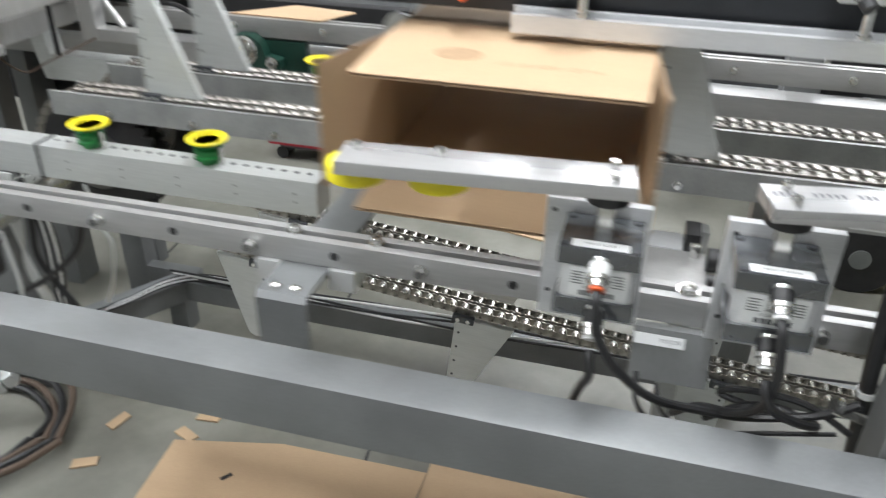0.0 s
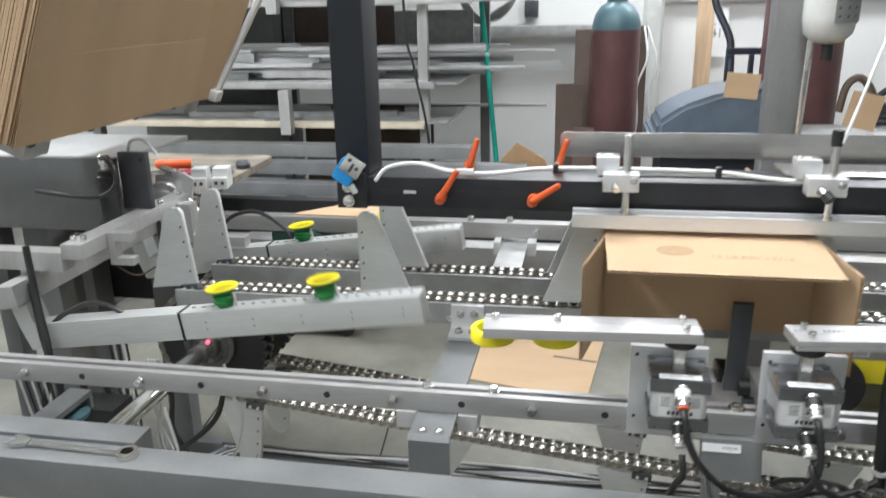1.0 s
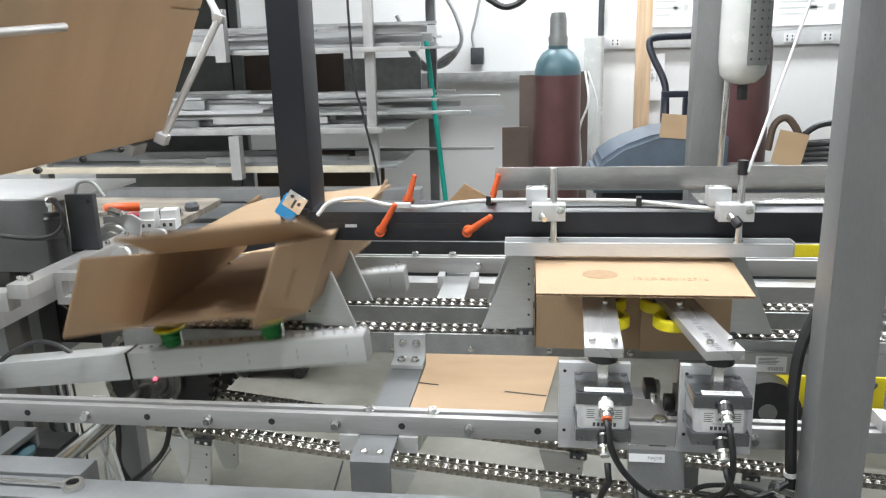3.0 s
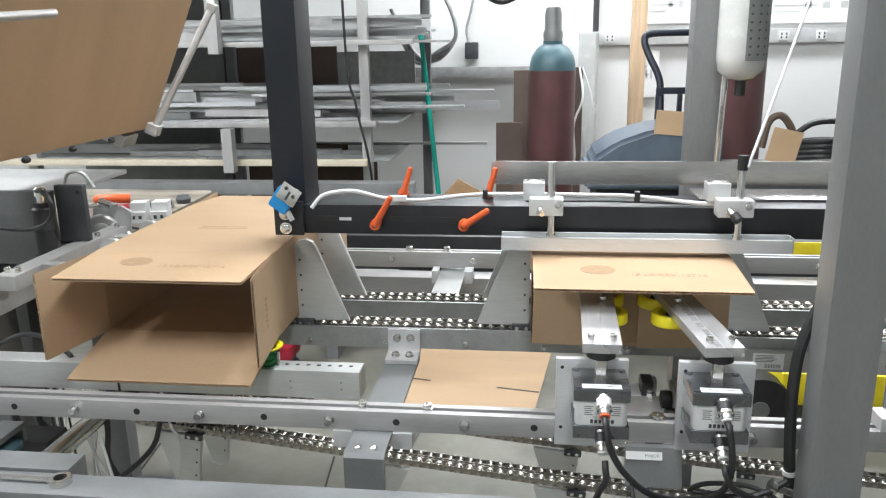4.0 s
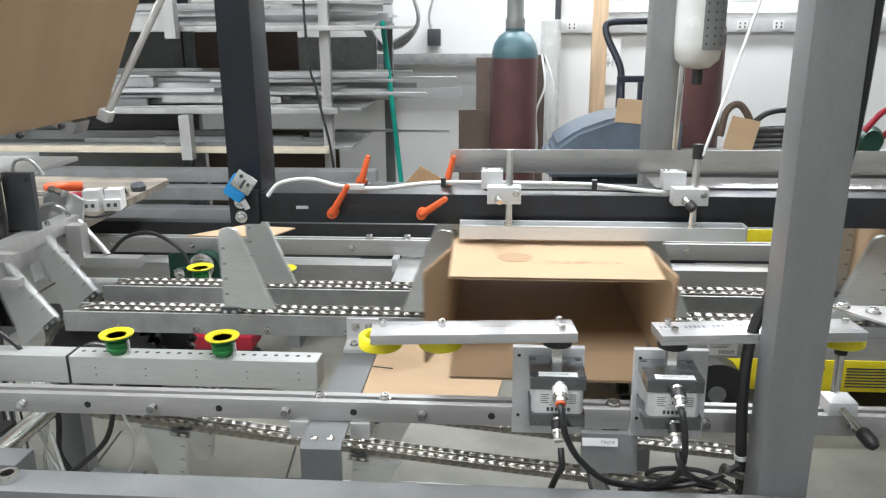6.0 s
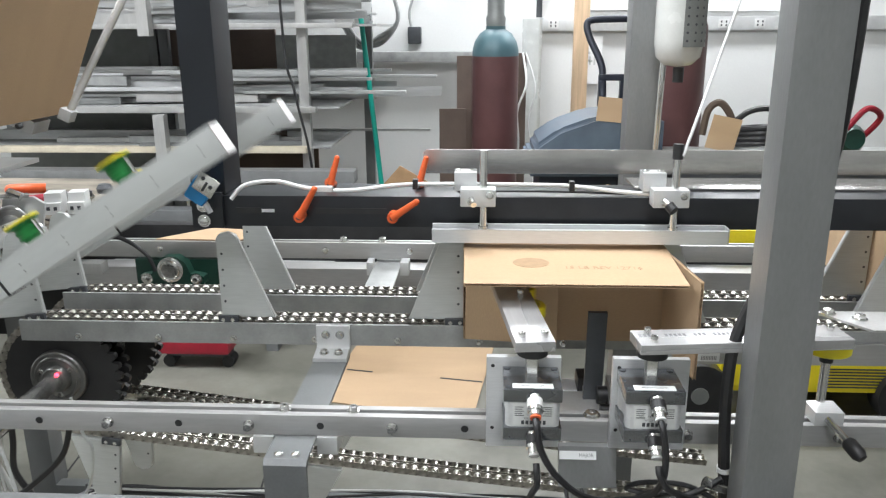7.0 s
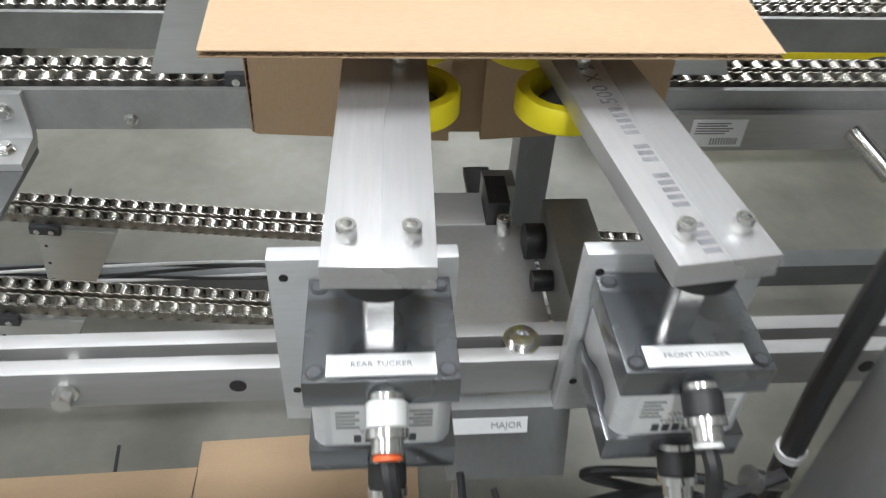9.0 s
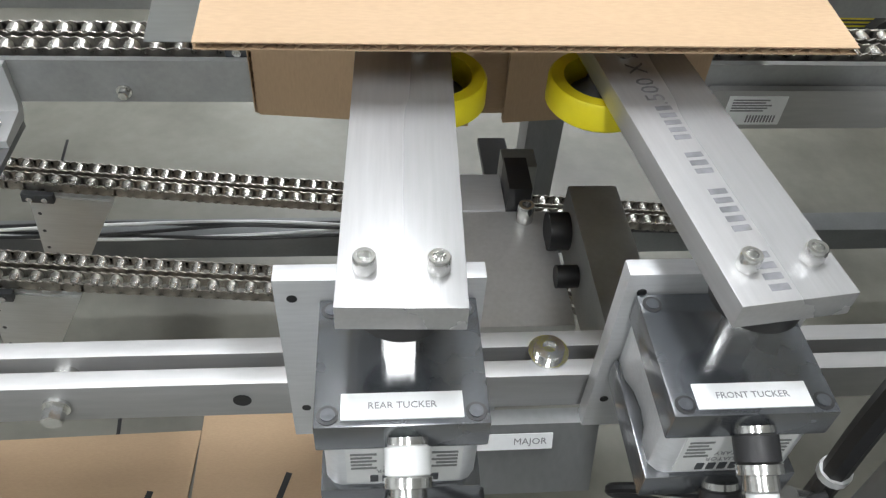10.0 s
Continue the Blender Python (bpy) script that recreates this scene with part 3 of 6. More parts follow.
# ---- swinging vacuum arms ----
arms = thing("vacuum_arm_frame", "swinging aluminium arm frame with green and yellow suction cups", "lifting arm", arm_space(0))
for y, near in ((0.842, True), (1.215, False)):
    bm = bmesh.new()
    box(bm, 0.30, 0.715, y - 0.02, y + 0.02, -0.087, -0.039, 0.002)
    tube = part("arm_tube", bm, ALU_MATT, arms, "pale anodised aluminium arm profile")
    bm = bmesh.new()
    box(bm, 0.02, 0.298, y - 0.02, y + 0.02, -0.087, -0.039, 0.002)
    prism(bm, [(0.0, -0.087), (0.02, -0.087), (0.02, -0.039), (0.012, 0.02), (-0.02, 0.02), (-0.012, -0.039)], "y", y - 0.02, y + 0.02)
    part("arm_root", bm, ALU_MATT, arms)
    bm = bmesh.new()
    box(bm, 0.297, 0.301, y - 0.0215, y + 0.0215, -0.0885, -0.0375, 0.001)
    part("cable_tie", bm, RUBBER, arms)
    for k in range(22):
        bm = bmesh.new()
        rod(bm, (0.315 + 0.0182 * k, y + 0.004, -0.0388), (0.315 + 0.0182 * k, y + 0.004, -0.0392), 0.0038, n=10)
        part("hole", bm, DARKGREY, tube)
    for k in range(5):
        for dz in (-0.058, -0.070):
            bm = bmesh.new()
            rod(bm, (0.345 + 0.085 * k, y - 0.0202, dz), (0.345 + 0.085 * k, y - 0.0199, dz), 0.0016, n=8)
            part("hole", bm, CAPGREY, tube)
    bm = bmesh.new()
    box(bm, 0.7152, 0.7165, y - 0.0195, y + 0.0195, -0.0865, -0.0395)
    part("end_cap", bm, STEEL2, tube)
    for u in (0.377, 0.556):
        cup = part("suction_cup", (lambda b: (turn(b, [(0.012, -0.041), (0.013, -0.034), (0.018, -0.032), (0.0185, -0.028), (0.0155, -0.026), (0.0185, -0.022), (0.0185, -0.018), (0.016, -0.0155), (0.018, -0.0128), (0.0262, -0.0085), (0.0262, -0.0076), (0.012, -0.0076)], (u, y, 0), n=24), b)[1])(bmesh.new()), GREEN, tube, "green bellows suction cup")
        bm = bmesh.new()
        turn(bm, [(0.0240, -0.0075), (0.0272, -0.0068), (0.0278, -0.0045), (0.0265, -0.0035), (0.016, -0.0066), (0.0158, -0.0075)], (u, y, 0), n=28)
        part("lip", bm, YELLOW, cup, "yellow sealing lip")
        bm = bmesh.new()
        rod(bm, (u + 0.021, y - 0.006, -0.037), (u + 0.021, y - 0.006, -0.012), 0.0035, n=8)
        part("air_fitting", bm, CHROME, cup)
bm = bmesh.new()
box(bm, -0.02, 0.018, 0.80, 1.30, 0.0, 0.04, 0.003)
part("cross_tube", bm, STEEL2, arms, "grey steel cross tube")


# ---- rotary tuckers ----
def tucker(x, y, words, plate):
    """An actuator whose output shaft stands at x, y; plate gives the mounting plate's side edges from the shaft."""
    act = thing("rotary_actuator", "dark grey and aluminium rotary air actuator on a plate", "actuator", pose(x, y, 0), "rotary actuators")
    bm = bmesh.new()
    box(bm, -0.0352, 0.0352, -0.036, 0.0295, 0.983, 1.0, 0.0012)
    cap = part("top_cap", bm, CAPGLOSS, act, "dark grey actuator end cap")
    for sx in (-0.0295, 0.0295):
        for sy in (-0.0305, 0.023):
            bm = bmesh.new()
            rod(bm, (sx, sy, 0.9995), (sx, sy, 1.0004), 0.0044, n=16)
            hole = part("screw_hole", bm, RUBBER, cap, "dark counterbored screw hole")
            bm = bmesh.new()
            turn(bm, [(0.0030, 0.0), (0.0030, 0.0006), (0.0016, 0.0007), (0.0001, 0.0003)], (sx, sy, 1.0004), (0, 0, 1), 12)
            part("screw", bm, DARKGREY, hole)
    bm = bmesh.new()
    box(bm, -0.0245, 0.0245, -0.033, -0.0208, 1.0, 1.0006)
    lab = part("label", bm, LABEL, cap, "white printed name label")
    lettering("print", words, 0.0043, TEXT, lab, pose(0, -0.0269, 1.0007))
    # body: rounded corners and waisted flanks
    bm = bmesh.new()
    prism(bm, [(-0.0325, -0.0285), (-0.0325, -0.018), (-0.0295, -0.010), (-0.0285, 0.0), (-0.0295, 0.010), (-0.0325, 0.018), (-0.0325, 0.029), (0.0325, 0.029), (0.0325, 0.018), (0.0295, 0.010), (0.0285, 0.0), (0.0295, -0.010), (0.0325, -0.018), (0.0325, -0.0285), (0.0295, -0.0322), (0.026, -0.0335), (-0.026, -0.0335), (-0.0295, -0.0322)], "z", 0.9492, 0.9828)
    body = part("body", bm, ALU, act, "machined aluminium actuator body")
    bm = bmesh.new()
    box(bm, -0.0235, 0.0255, -0.0341, -0.0335, 0.9515, 0.981)
    tag = part("type_plate", bm, WHITE, body, "pale type plate")
    for k in range(5):
        for x0, x1 in ((-0.0215, -0.0105 - 0.002 * (k % 2)), (0.0125 + 0.002 * (k % 2), 0.0235)):
            bm = bmesh.new()
            box(bm, x0, x1, -0.0345, -0.0341, 0.964 + 0.0028 * k, 0.9651 + 0.0028 * k)
            part("print", bm, CAPGREY, tag)
    for k in range(6):
        bm = bmesh.new()
        box(bm, -0.0135 + 0.0052 * k, -0.0100 + 0.0052 * k, -0.0346, -0.0341, 0.953, 0.958)
        part("print", bm, DARKGREY, tag, "dark printed mark")
    lettering("print", "ROTARY", 0.0040, TEXT, tag, pose(0.000, -0.0342, 0.9665, 90, 180, 0))
    lettering("print", "ACTUATOR", 0.0040, TEXT, tag, pose(0.000, -0.0342, 0.9615, 90, 180, 0))
    bm = bmesh.new()
    box(bm, -0.0352, 0.0352, -0.036, 0.0295, 0.932, 0.949, 0.0012)
    part("bottom_cap", bm, CAPGLOSS, act, "dark grey actuator end cap")
    bm = bmesh.new()
    box(bm, plate[0], plate[1], 0.0305, 0.0405, 0.885, 1.012, 0.0012)
    mount = part("mount_plate", bm, ALU, act, "milled aluminium mounting plate")
    for px_, pz_ in ((plate[0] + 0.008, 1.0), (plate[0] + 0.008, 0.912)):
        bm = bmesh.new()
        rod(bm, (px_, 0.0306, pz_), (px_, 0.0302, pz_), 0.0024, n=14)
        part("hole", bm, RUBBER, mount, "dark drilled hole")
    bm = bmesh.new()
    prism(bm, [(0.0085 * math.cos(a * 0.3927), max(0.0085 * math.sin(a * 0.3927), -0.0058)) for a in range(16)], "z", 1.0002, 1.0298)
    part("shaft", bm, CHROME, act)
    for z, sleeve, ring in ((0.989, WHITE if x < 0.1 else RUBBER, ORANGE if x < 0.1 else WHITE), (0.942, RUBBER, WHITE)):
        a = Vector((0.002, -0.0345, z))
        lean = Vector((0.0, -0.86, -0.51)).normalized() if z > 0.96 else Vector((0.0, -0.72, -0.69)).normalized()
        bm = bmesh.new()
        turn(bm, [(0.0085, 0.0), (0.0085, 0.003), (0.0076, 0.004), (0.0076, 0.015), (0.0098, 0.0155), (0.0098, 0.0195), (0.0074, 0.02), (0.0074, 0.026), (0.0055, 0.027)], a, lean, 18)
        fit_ = part("air_fitting", bm, CHROME, act, "chrome flow-control fitting")
        bm = bmesh.new()
        turn(bm, [(0.0078, 0.0034), (0.0094, 0.004), (0.0094, 0.0145), (0.0078, 0.0152)], a, lean, 18)
        part("sleeve", bm, sleeve, fit_, "plastic fitting sleeve")
        bm = bmesh.new()
        turn(bm, [(0.0055, 0.0268), (0.0066, 0.0271), (0.0066, 0.0290), (0.0045, 0.0295)], a, lean, 18)
        part("collar", bm, ring, fit_, "coloured release collar")
    return act


SHAFT_1, SHAFT_2 = (0.0215, 0.624), (0.1665, 0.624)
act1 = tucker(*SHAFT_1, "REAR TUCKER", (-0.0555, 0.0395))
act2 = tucker(*SHAFT_2, "FRONT TUCKER", (-0.0405, 0.056))


def tuck_arm(side, words):
    ob = thing("tucker_arm", "flat aluminium tucker bar with yellow rollers", "tucker bar", None, "tucker arms")
    bm = bmesh.new()
    box(bm, -0.0215, 0.238, -0.0242, 0.0242, 1.042, 1.0545, 0.0008)
    part("bar", bm, BAR_ALU, ob, "flat extruded aluminium bar")
    for u, v in ((-0.003, -0.0137), (-0.003, 0.0137), (0.148, 0.008 * side), (0.224, 0.008 * side)):
        bm = bmesh.new()
        cap_screw(bm, (u, v, 1.0545), 0.0045, 0.0075)
        part("screw", bm, CHROME, ob)
    bm = bmesh.new()
    turn(bm, [(0.013, 1.030), (0.019, 1.031), (0.019, 1.0418)], (0, 0, 0), n=24)
    part("collar", bm, RUBBER, ob, "black clamp collar")
    for u in (0.150, 0.228):
        bm = bmesh.new()
        turn(bm, [(0.018, 1.0235), (0.027, 1.0235), (0.0285, 1.025), (0.0285, 1.038), (0.027, 1.040), (0.0205, 1.040), (0.018, 1.034), (0.018, 1.0235)], (u, 0.016 * side, 0), n=32)
        roller = part("roller", bm, YELLOW, ob, "yellow urethane roller")
        bm = bmesh.new()
        turn(bm, [(0.0178, 1.0238), (0.0178, 1.027), (0.009, 1.036), (0.007, 1.0437)], (u, 0.016 * side, 0), n=24)
        part("bearing", bm, DARKGREY, roller)
    if words:
        lettering("print", words, 0.0135, MILLPRINT, ob, pose(0.126, 0.006, 1.0546, 0, 0, 0), "faint grey mill marking along the bar")
        for u0, n in ((0.076, 5), (0.052, 3), (0.016, 5), (-0.016, 4)):
            for k in range(n):
                bm = bmesh.new()
                u = u0 + 0.0056 * k
                box(bm, u, u + 0.0034, 0.0015, 0.0095, 1.0545, 1.0546)
                part("print", bm, MILLPRINT, ob, "faint grey mill marking")
    return ob


arm1 = tuck_arm(-1, "")
arm2 = tuck_arm(1, ".500 X 2")

# flap kicker that lifts the lower flap
kicker = thing("flap_kicker", "dark steel flap kicker finger on a pivot", "kicker")
bm = bmesh.new()
box(bm, -0.014, 0.014, -0.004, 0.004, -0.01, 0.218, 0.0015)
part("finger", bm, DARKGREY, kicker)
bm = bmesh.new()
rod(bm, (-0.03, 0, 0), (0.03, 0, 0), 0.009)
part("pivot_pin", bm, CHROME, kicker)

# block and plates between the two actuators
stand = thing("kicker_bracket", "grey steel kicker bracket between the two actuators", "bracket")
bm = bmesh.new()
box(bm, 0.058, 0.1415, 0.738, 0.848, 0.861, 0.871, 0.001)
part("base_plate", bm, STEEL2, stand)
bm = bmesh.new()
box(bm, 0.1485, 0.184, 0.702, 0.838, 0.855, 0.905, 0.0015)
part("side_block", bm, PLATE, stand)
bm = bmesh.new()
box(bm, 0.109, 0.1265, 0.8485, 0.885, 0.862, 0.893, 0.001)
part("pad", bm, RUBBER, stand, "black rubber pad")
bm = bmesh.new()
box(bm, 0.062, 0.1085, 0.8485, 0.89, 0.845, 0.872, 0.001)
part("cylinder_end", bm, ALU, stand)
bm = bmesh.new()
rod(bm, (0.133, 0.815, 0.882), (0.148, 0.815, 0.882), 0.014)
rod(bm, (0.133, 0.775, 0.878), (0.148, 0.775, 0.878), 0.008)
part("knob", bm, RUBBER, stand)
bm = bmesh.new()
cap_screw(bm, (0.121, 0.838, 0.871), 0.0062, 0.016)
part("screw", bm, CHROME, stand)
bm = bmesh.new()
rod(bm, (0.107, 0.6825, 0.917), (0.107, 0.6825, 0.9185), 0.0115, n=20)
turn(bm, [(0.0085, 0), (0.0085, 0.004), (0.004, 0.0045), (0.0035, 0.002), (0.0001, 0.002)], (0.107, 0.6825, 0.9185), n=18)
part("screw", bm, CHROME, stand)
bm = bmesh.new()
prism(bm, [(0.666, 0.886), (0.656, 0.886), (0.64, 0.835), (0.652, 0.835)], "x", 0.062, 0.137)
lower = part("lower_plate", bm, POSTPAINT, stand)
bm = bmesh.new()
box(bm, -0.024, 0.024, -0.0055, 0.0055, 0.0, 0.0005)
lab = part("label", bm, LABEL, lower, "white printed name label")
lab.matrix_basis = pose(0.0865, 0.6513, 0.8757, 69, 0, 0)
lettering("print", "MAJOR", 0.0062, TEXT, lab, pose(0.011, 0, 0.0006))
bm = bmesh.new()
box(bm, 0.112, 0.140, 0.895, 0.919, 0.35, 0.875, 0.003)
part("support_leg", bm, PLATE, stand, "grey steel support leg")


# ---- upper guide: black beam, column, clamps, bar, levers ----
upper = thing("guide_beam", "black aluminium guide beam on a black column", "guide beam")
bm = bmesh.new()
box(bm, -0.49, 1.5, 0.905, 0.995, 1.117, 1.166, 0.0025)
beam = part("beam", bm, BLACK, upper)
bm = bmesh.new()
box(bm, -0.496, -0.441, 0.908, 0.99, 1.1665, 2.25, 0.004)
part("column", bm, BLUEBLACK, upper, "black painted square column")
bm = bmesh.new()
box(bm, -0.494, -0.445, 0.898, 0.9045, 1.115, 1.172, 0.001)
end_plate = part("end_plate", bm, BLACK, upper)
bm = bmesh.new()
for z in (1.127, 1.151):
    hex_bolt(bm, (-0.475, 0.898, z), (0, -1, 0), 0.0075, 0.006)
part("bolt", bm, CHROME, end_plate)
bm = bmesh.new()
for x0, x1 in ((-0.425, -0.385), (-0.30, -0.19)):
    box(bm, x0, x1, 0.9040, 0.9052, 1.138, 1.147)
part("slot", bm, RUBBER, beam)
bm = bmesh.new()
box(bm, -0.385, -0.365, 0.9035, 0.9047, 1.14, 1.145)
part("slot_nut", bm, ALU, beam)
bm = bmesh.new()
box(bm, -0.36, 1.4, 1.0, 1.045, 1.15, 1.158, 0.001)
part("top_strip", bm, DARKGREY, upper)
bm = bmesh.new()
box(bm, 0.20, 1.4, 0.96, 1.05, 1.1665, 1.17, 0.001)
part("pale_strip", bm, SHEET, upper, "pale film-covered aluminium strip")
bm = bmesh.new()
prism(bm, [(-0.145, 1.17), (-0.145, 1.207), (-0.14, 1.212), (1.4, 1.212), (1.4, 1.17)], "y", 1.08, 1.084)
plate = part("back_plate", bm, SHEET, upper, "thin reflective sheet-metal back plate")
for lx0 in (-0.322, -0.178):
    for ly, d, rise in ((0.895, 0.045, (0.038, -0.01, 0.028)), (0.975, 0.0, (0.012, 0.01, 0.042))):
        lx = lx0 if ly < 0.9 else lx0 + 0.034
        lever = part("clamp_lever", (lambda b: (rod(b, (lx, ly + 0.008, 1.137 if ly < 0.9 else 1.17), (lx, ly - 0.012, 1.137 if ly < 0.9 else 1.176), 0.0085, n=16), b)[1])(bmesh.new()), ORANGE, upper, "orange clamping lever")
        z0 = 1.137 if ly < 0.9 else 1.172
        tip = Vector((lx, ly - 0.014, z0)) + (Vector(rise) if lx0 > -0.2 or ly > 0.9 else Vector((0.028, -0.006, 0.046)))
        bm = bmesh.new()
        rod(bm, (lx, ly - 0.010, z0), tip, 0.0062, 0.0045, n=12)
        bmesh.ops.create_uvsphere(bm, u_segments=10, v_segments=6, radius=0.0048, matrix=Matrix.Translation(tip))
        part("grip", bm, ORANGE, lever)
        bm = bmesh.new()
        rod(bm, (lx, ly - 0.012, z0), (lx, ly - 0.0145, z0), 0.004, n=12)
        part("screw", bm, DARKGREY, lever)
for cx in (-0.044, 0.238):
    cl = thing("rod_clamp", "aluminium clamp blocks holding an upright steel rod", "clamp", pose(cx, 0, 0), "rod clamps")
    bm = bmesh.new()
    box(bm, -0.040, -0.006, 0.893, 0.925, 1.178, 1.206, 0.0015)
    part("rear_block", bm, WHITE_ALU, cl)
    bm = bmesh.new()
    box(bm, -0.030, 0.022, 0.862, 0.892, 1.160, 1.186, 0.0015)
    part("front_block", bm, WHITE_ALU, cl)
    bm = bmesh.new()
    rod(bm, (0.004, 0.877, 1.128), (0.004, 0.877, 1.242), 0.0058, n=18)
    part("rod", bm, CHROME, cl, "polished upright steel rod")
    for px_, pz_ in ((-0.014, 1.168), (0.014, 1.178)):
        bm = bmesh.new()
        socket_screw(bm, (px_, 0.862, pz_), (0, -1, 0), 0.004, 0.003)
        part("screw", bm, CHROME, cl)
    bm = bmesh.new()
    rod(bm, (-0.014, 0.862, 1.172), (-0.010, 0.848, 1.166), 0.0045)
    part("clamp_pin", bm, CHROME, cl)
    for px_ in (-0.034, -0.012):
        bm = bmesh.new()
        socket_screw(bm, (px_, 0.909, 1.206), (0, 0, 1), 0.004, 0.002)
        part("screw", bm, CHROME, cl)
    if cx > 0:
        bm = bmesh.new()
        rod(bm, (0.004, 0.877, 1.230), (0.004, 0.877, 1.252), 0.0078)
        part("rod_cap", bm, RUBBER, cl, "black rubber cap")
        bm = bmesh.new()
        rod(bm, (-0.010, 0.850, 1.167), (-0.004, 0.842, 1.160), 0.0075)
        part("pin_cap", bm, RUBBER, cl, "black rubber cap")
bar_ = thing("press_bar", "aluminium press bar that holds the cartons down", "press bar")
bm = bmesh.new()
prism(bm, [(0.868, 1.103), (0.892, 1.103), (0.892, 1.128), (0.886, 1.128), (0.886, 1.109), (0.876, 1.109), (0.876, 1.1235), (0.868, 1.1235)], "x", -0.117, 0.322)
part("profile", bm, ALU, bar_)
bm = bmesh.new()
box(bm, 0.3222, 0.3242, 0.8685, 0.8915, 1.1035, 1.127, 0.0005)
part("end_cap", bm, STEEL2, bar_)
for x in (-0.04, 0.242):
    bm = bmesh.new()
    rod(bm, (x, 0.877, 1.1092), (x, 0.877, 1.1278), 0.0075, n=12)
    part("rod_foot", bm, CHROME, bar_)
# sensor and its cable
sensor = thing("photo_sensor", "blue photoelectric sensor on a bent steel bracket", "sensor", pose(-0.463, 0.885, 1.181, 0, 35, 0))
bm = bmesh.new()
box(bm, -0.022, 0.012, -0.016, 0.0, -0.025, 0.014, 0.007)
part("housing", bm, BLUE, sensor)
bm = bmesh.new()
box(bm, -0.017, 0.017, -0.019, -0.0165, -0.004, 0.026, 0.002)
face = part("bracket", bm, CHROME, sensor, "shiny slotted steel bracket")
bm = bmesh.new()
for a, b in ((-0.008, 0.018), (0.008, 0.012)):
    rod(bm, (a, -0.019, b), (a, -0.0205, b), 0.003, n=10)
box(bm, -0.002, 0.002, -0.0197, -0.0188, 0.0, 0.016)
part("slot", bm, DARKGREY, face)
bm = bmesh.new()
rod(bm, (0.012, -0.008, -0.018), (0.026, -0.008, -0.026), 0.0045)
part("plug", bm, WHITE_ALU, sensor)
lead = thing("sensor_cable", "white sensor cable lying along the black beam", "cable")
bm = bmesh.new()
cable(bm, [(-0.425, 0.882, 1.165), (-0.405, 0.89, 1.185), (-0.36, 0.90, 1.19), (-0.31, 0.905, 1.178), (-0.25, 0.91, 1.174), (-0.17, 0.915, 1.182), (-0.09, 0.92, 1.183), (0.05, 0.92, 1.182), (0.10, 0.92, 1.180), (0.17, 0.91, 1.174), (0.225, 0.90, 1.172)], 0.0034)
part("jacket", bm, WHITE, lead)
bm = bmesh.new()
cable(bm, [(-0.08, 0.925, 1.1700), (0.06, 0.92, 1.172), (0.18, 0.915, 1.170)], 0.0016)
part("black_wire", bm, RUBBER, lead)
for x, z in ((-0.145, 1.183), (0.095, 1.181)):
    bm = bmesh.new()
    box(bm, x - 0.004, x + 0.004, 0.91, 0.924, z - 0.007, z + 0.008, 0.001)
    part("cable_clip", bm, RUBBER, lead)
bm = bmesh.new()
box(bm, -0.30, -0.272, 0.899, 0.91, 1.1735, 1.1815, 0.001)
part("tag", bm, WHITE, lead)
wire = thing("air_line", "slim white air line rising from the rod clamp", "air line")
bm = bmesh.new()
cable(bm, [(0.248, 0.872, 1.235), (0.275, 0.9, 1.30), (0.352, 1.0, 1.47), (0.46, 1.1, 1.75)], 0.0024)
part("tube", bm, WHITE, wire)


# ---- small machine parts round the conveyor ----
def hose(label, points, r=0.0042, mat=None, kind_="air hose"):
    ob = thing("air_hose", label, kind_, None, "air hoses")
    bm = bmesh.new()
    cable(bm, points, r, 8, 7)
    part("hose", bm, mat or RUBBER, ob)
    return ob


hose("black air hose from the rear tucker fitting", [(0.0235, 0.565, 0.974), (0.025, 0.555, 0.966), (0.030, 0.550, 0.940), (0.050, 0.562, 0.90), (0.085, 0.580, 0.862), (0.13, 0.60, 0.842), (0.175, 0.61, 0.836), (0.23, 0.612, 0.85), (0.262, 0.613, 0.87)])
hose("black air hose from the rear tucker fitting", [(0.0255, 0.561, 0.917), (0.026, 0.555, 0.908), (0.027, 0.556, 0.892), (0.020, 0.568, 0.868), (0.012, 0.59, 0.82), (0.01, 0.62, 0.77), (0.02, 0.65, 0.70)])
hose("black air hose from the front tucker fitting", [(0.1685, 0.565, 0.974), (0.17, 0.555, 0.966), (0.174, 0.551, 0.935), (0.176, 0.562, 0.90), (0.172, 0.580, 0.87), (0.155, 0.60, 0.846), (0.13, 0.62, 0.83), (0.11, 0.64, 0.80)])
hose("black air hose from the front tucker fitting", [(0.169, 0.561, 0.917), (0.17, 0.555, 0.908), (0.180, 0.557, 0.89), (0.205, 0.575, 0.868), (0.228, 0.597, 0.85), (0.222, 0.612, 0.842), (0.20, 0.618, 0.846), (0.17, 0.62, 0.84), (0.14, 0.63, 0.81)])
hose("thin black control wire", [(0.09, 0.63, 0.84), (0.10, 0.61, 0.822), (0.13, 0.605, 0.812), (0.19, 0.608, 0.822), (0.25, 0.61, 0.835)], 0.0022)
hose("thin black control wire", [(0.07, 0.64, 0.843), (0.075, 0.62, 0.82), (0.10, 0.61, 0.80), (0.14, 0.61, 0.79)], 0.0026)
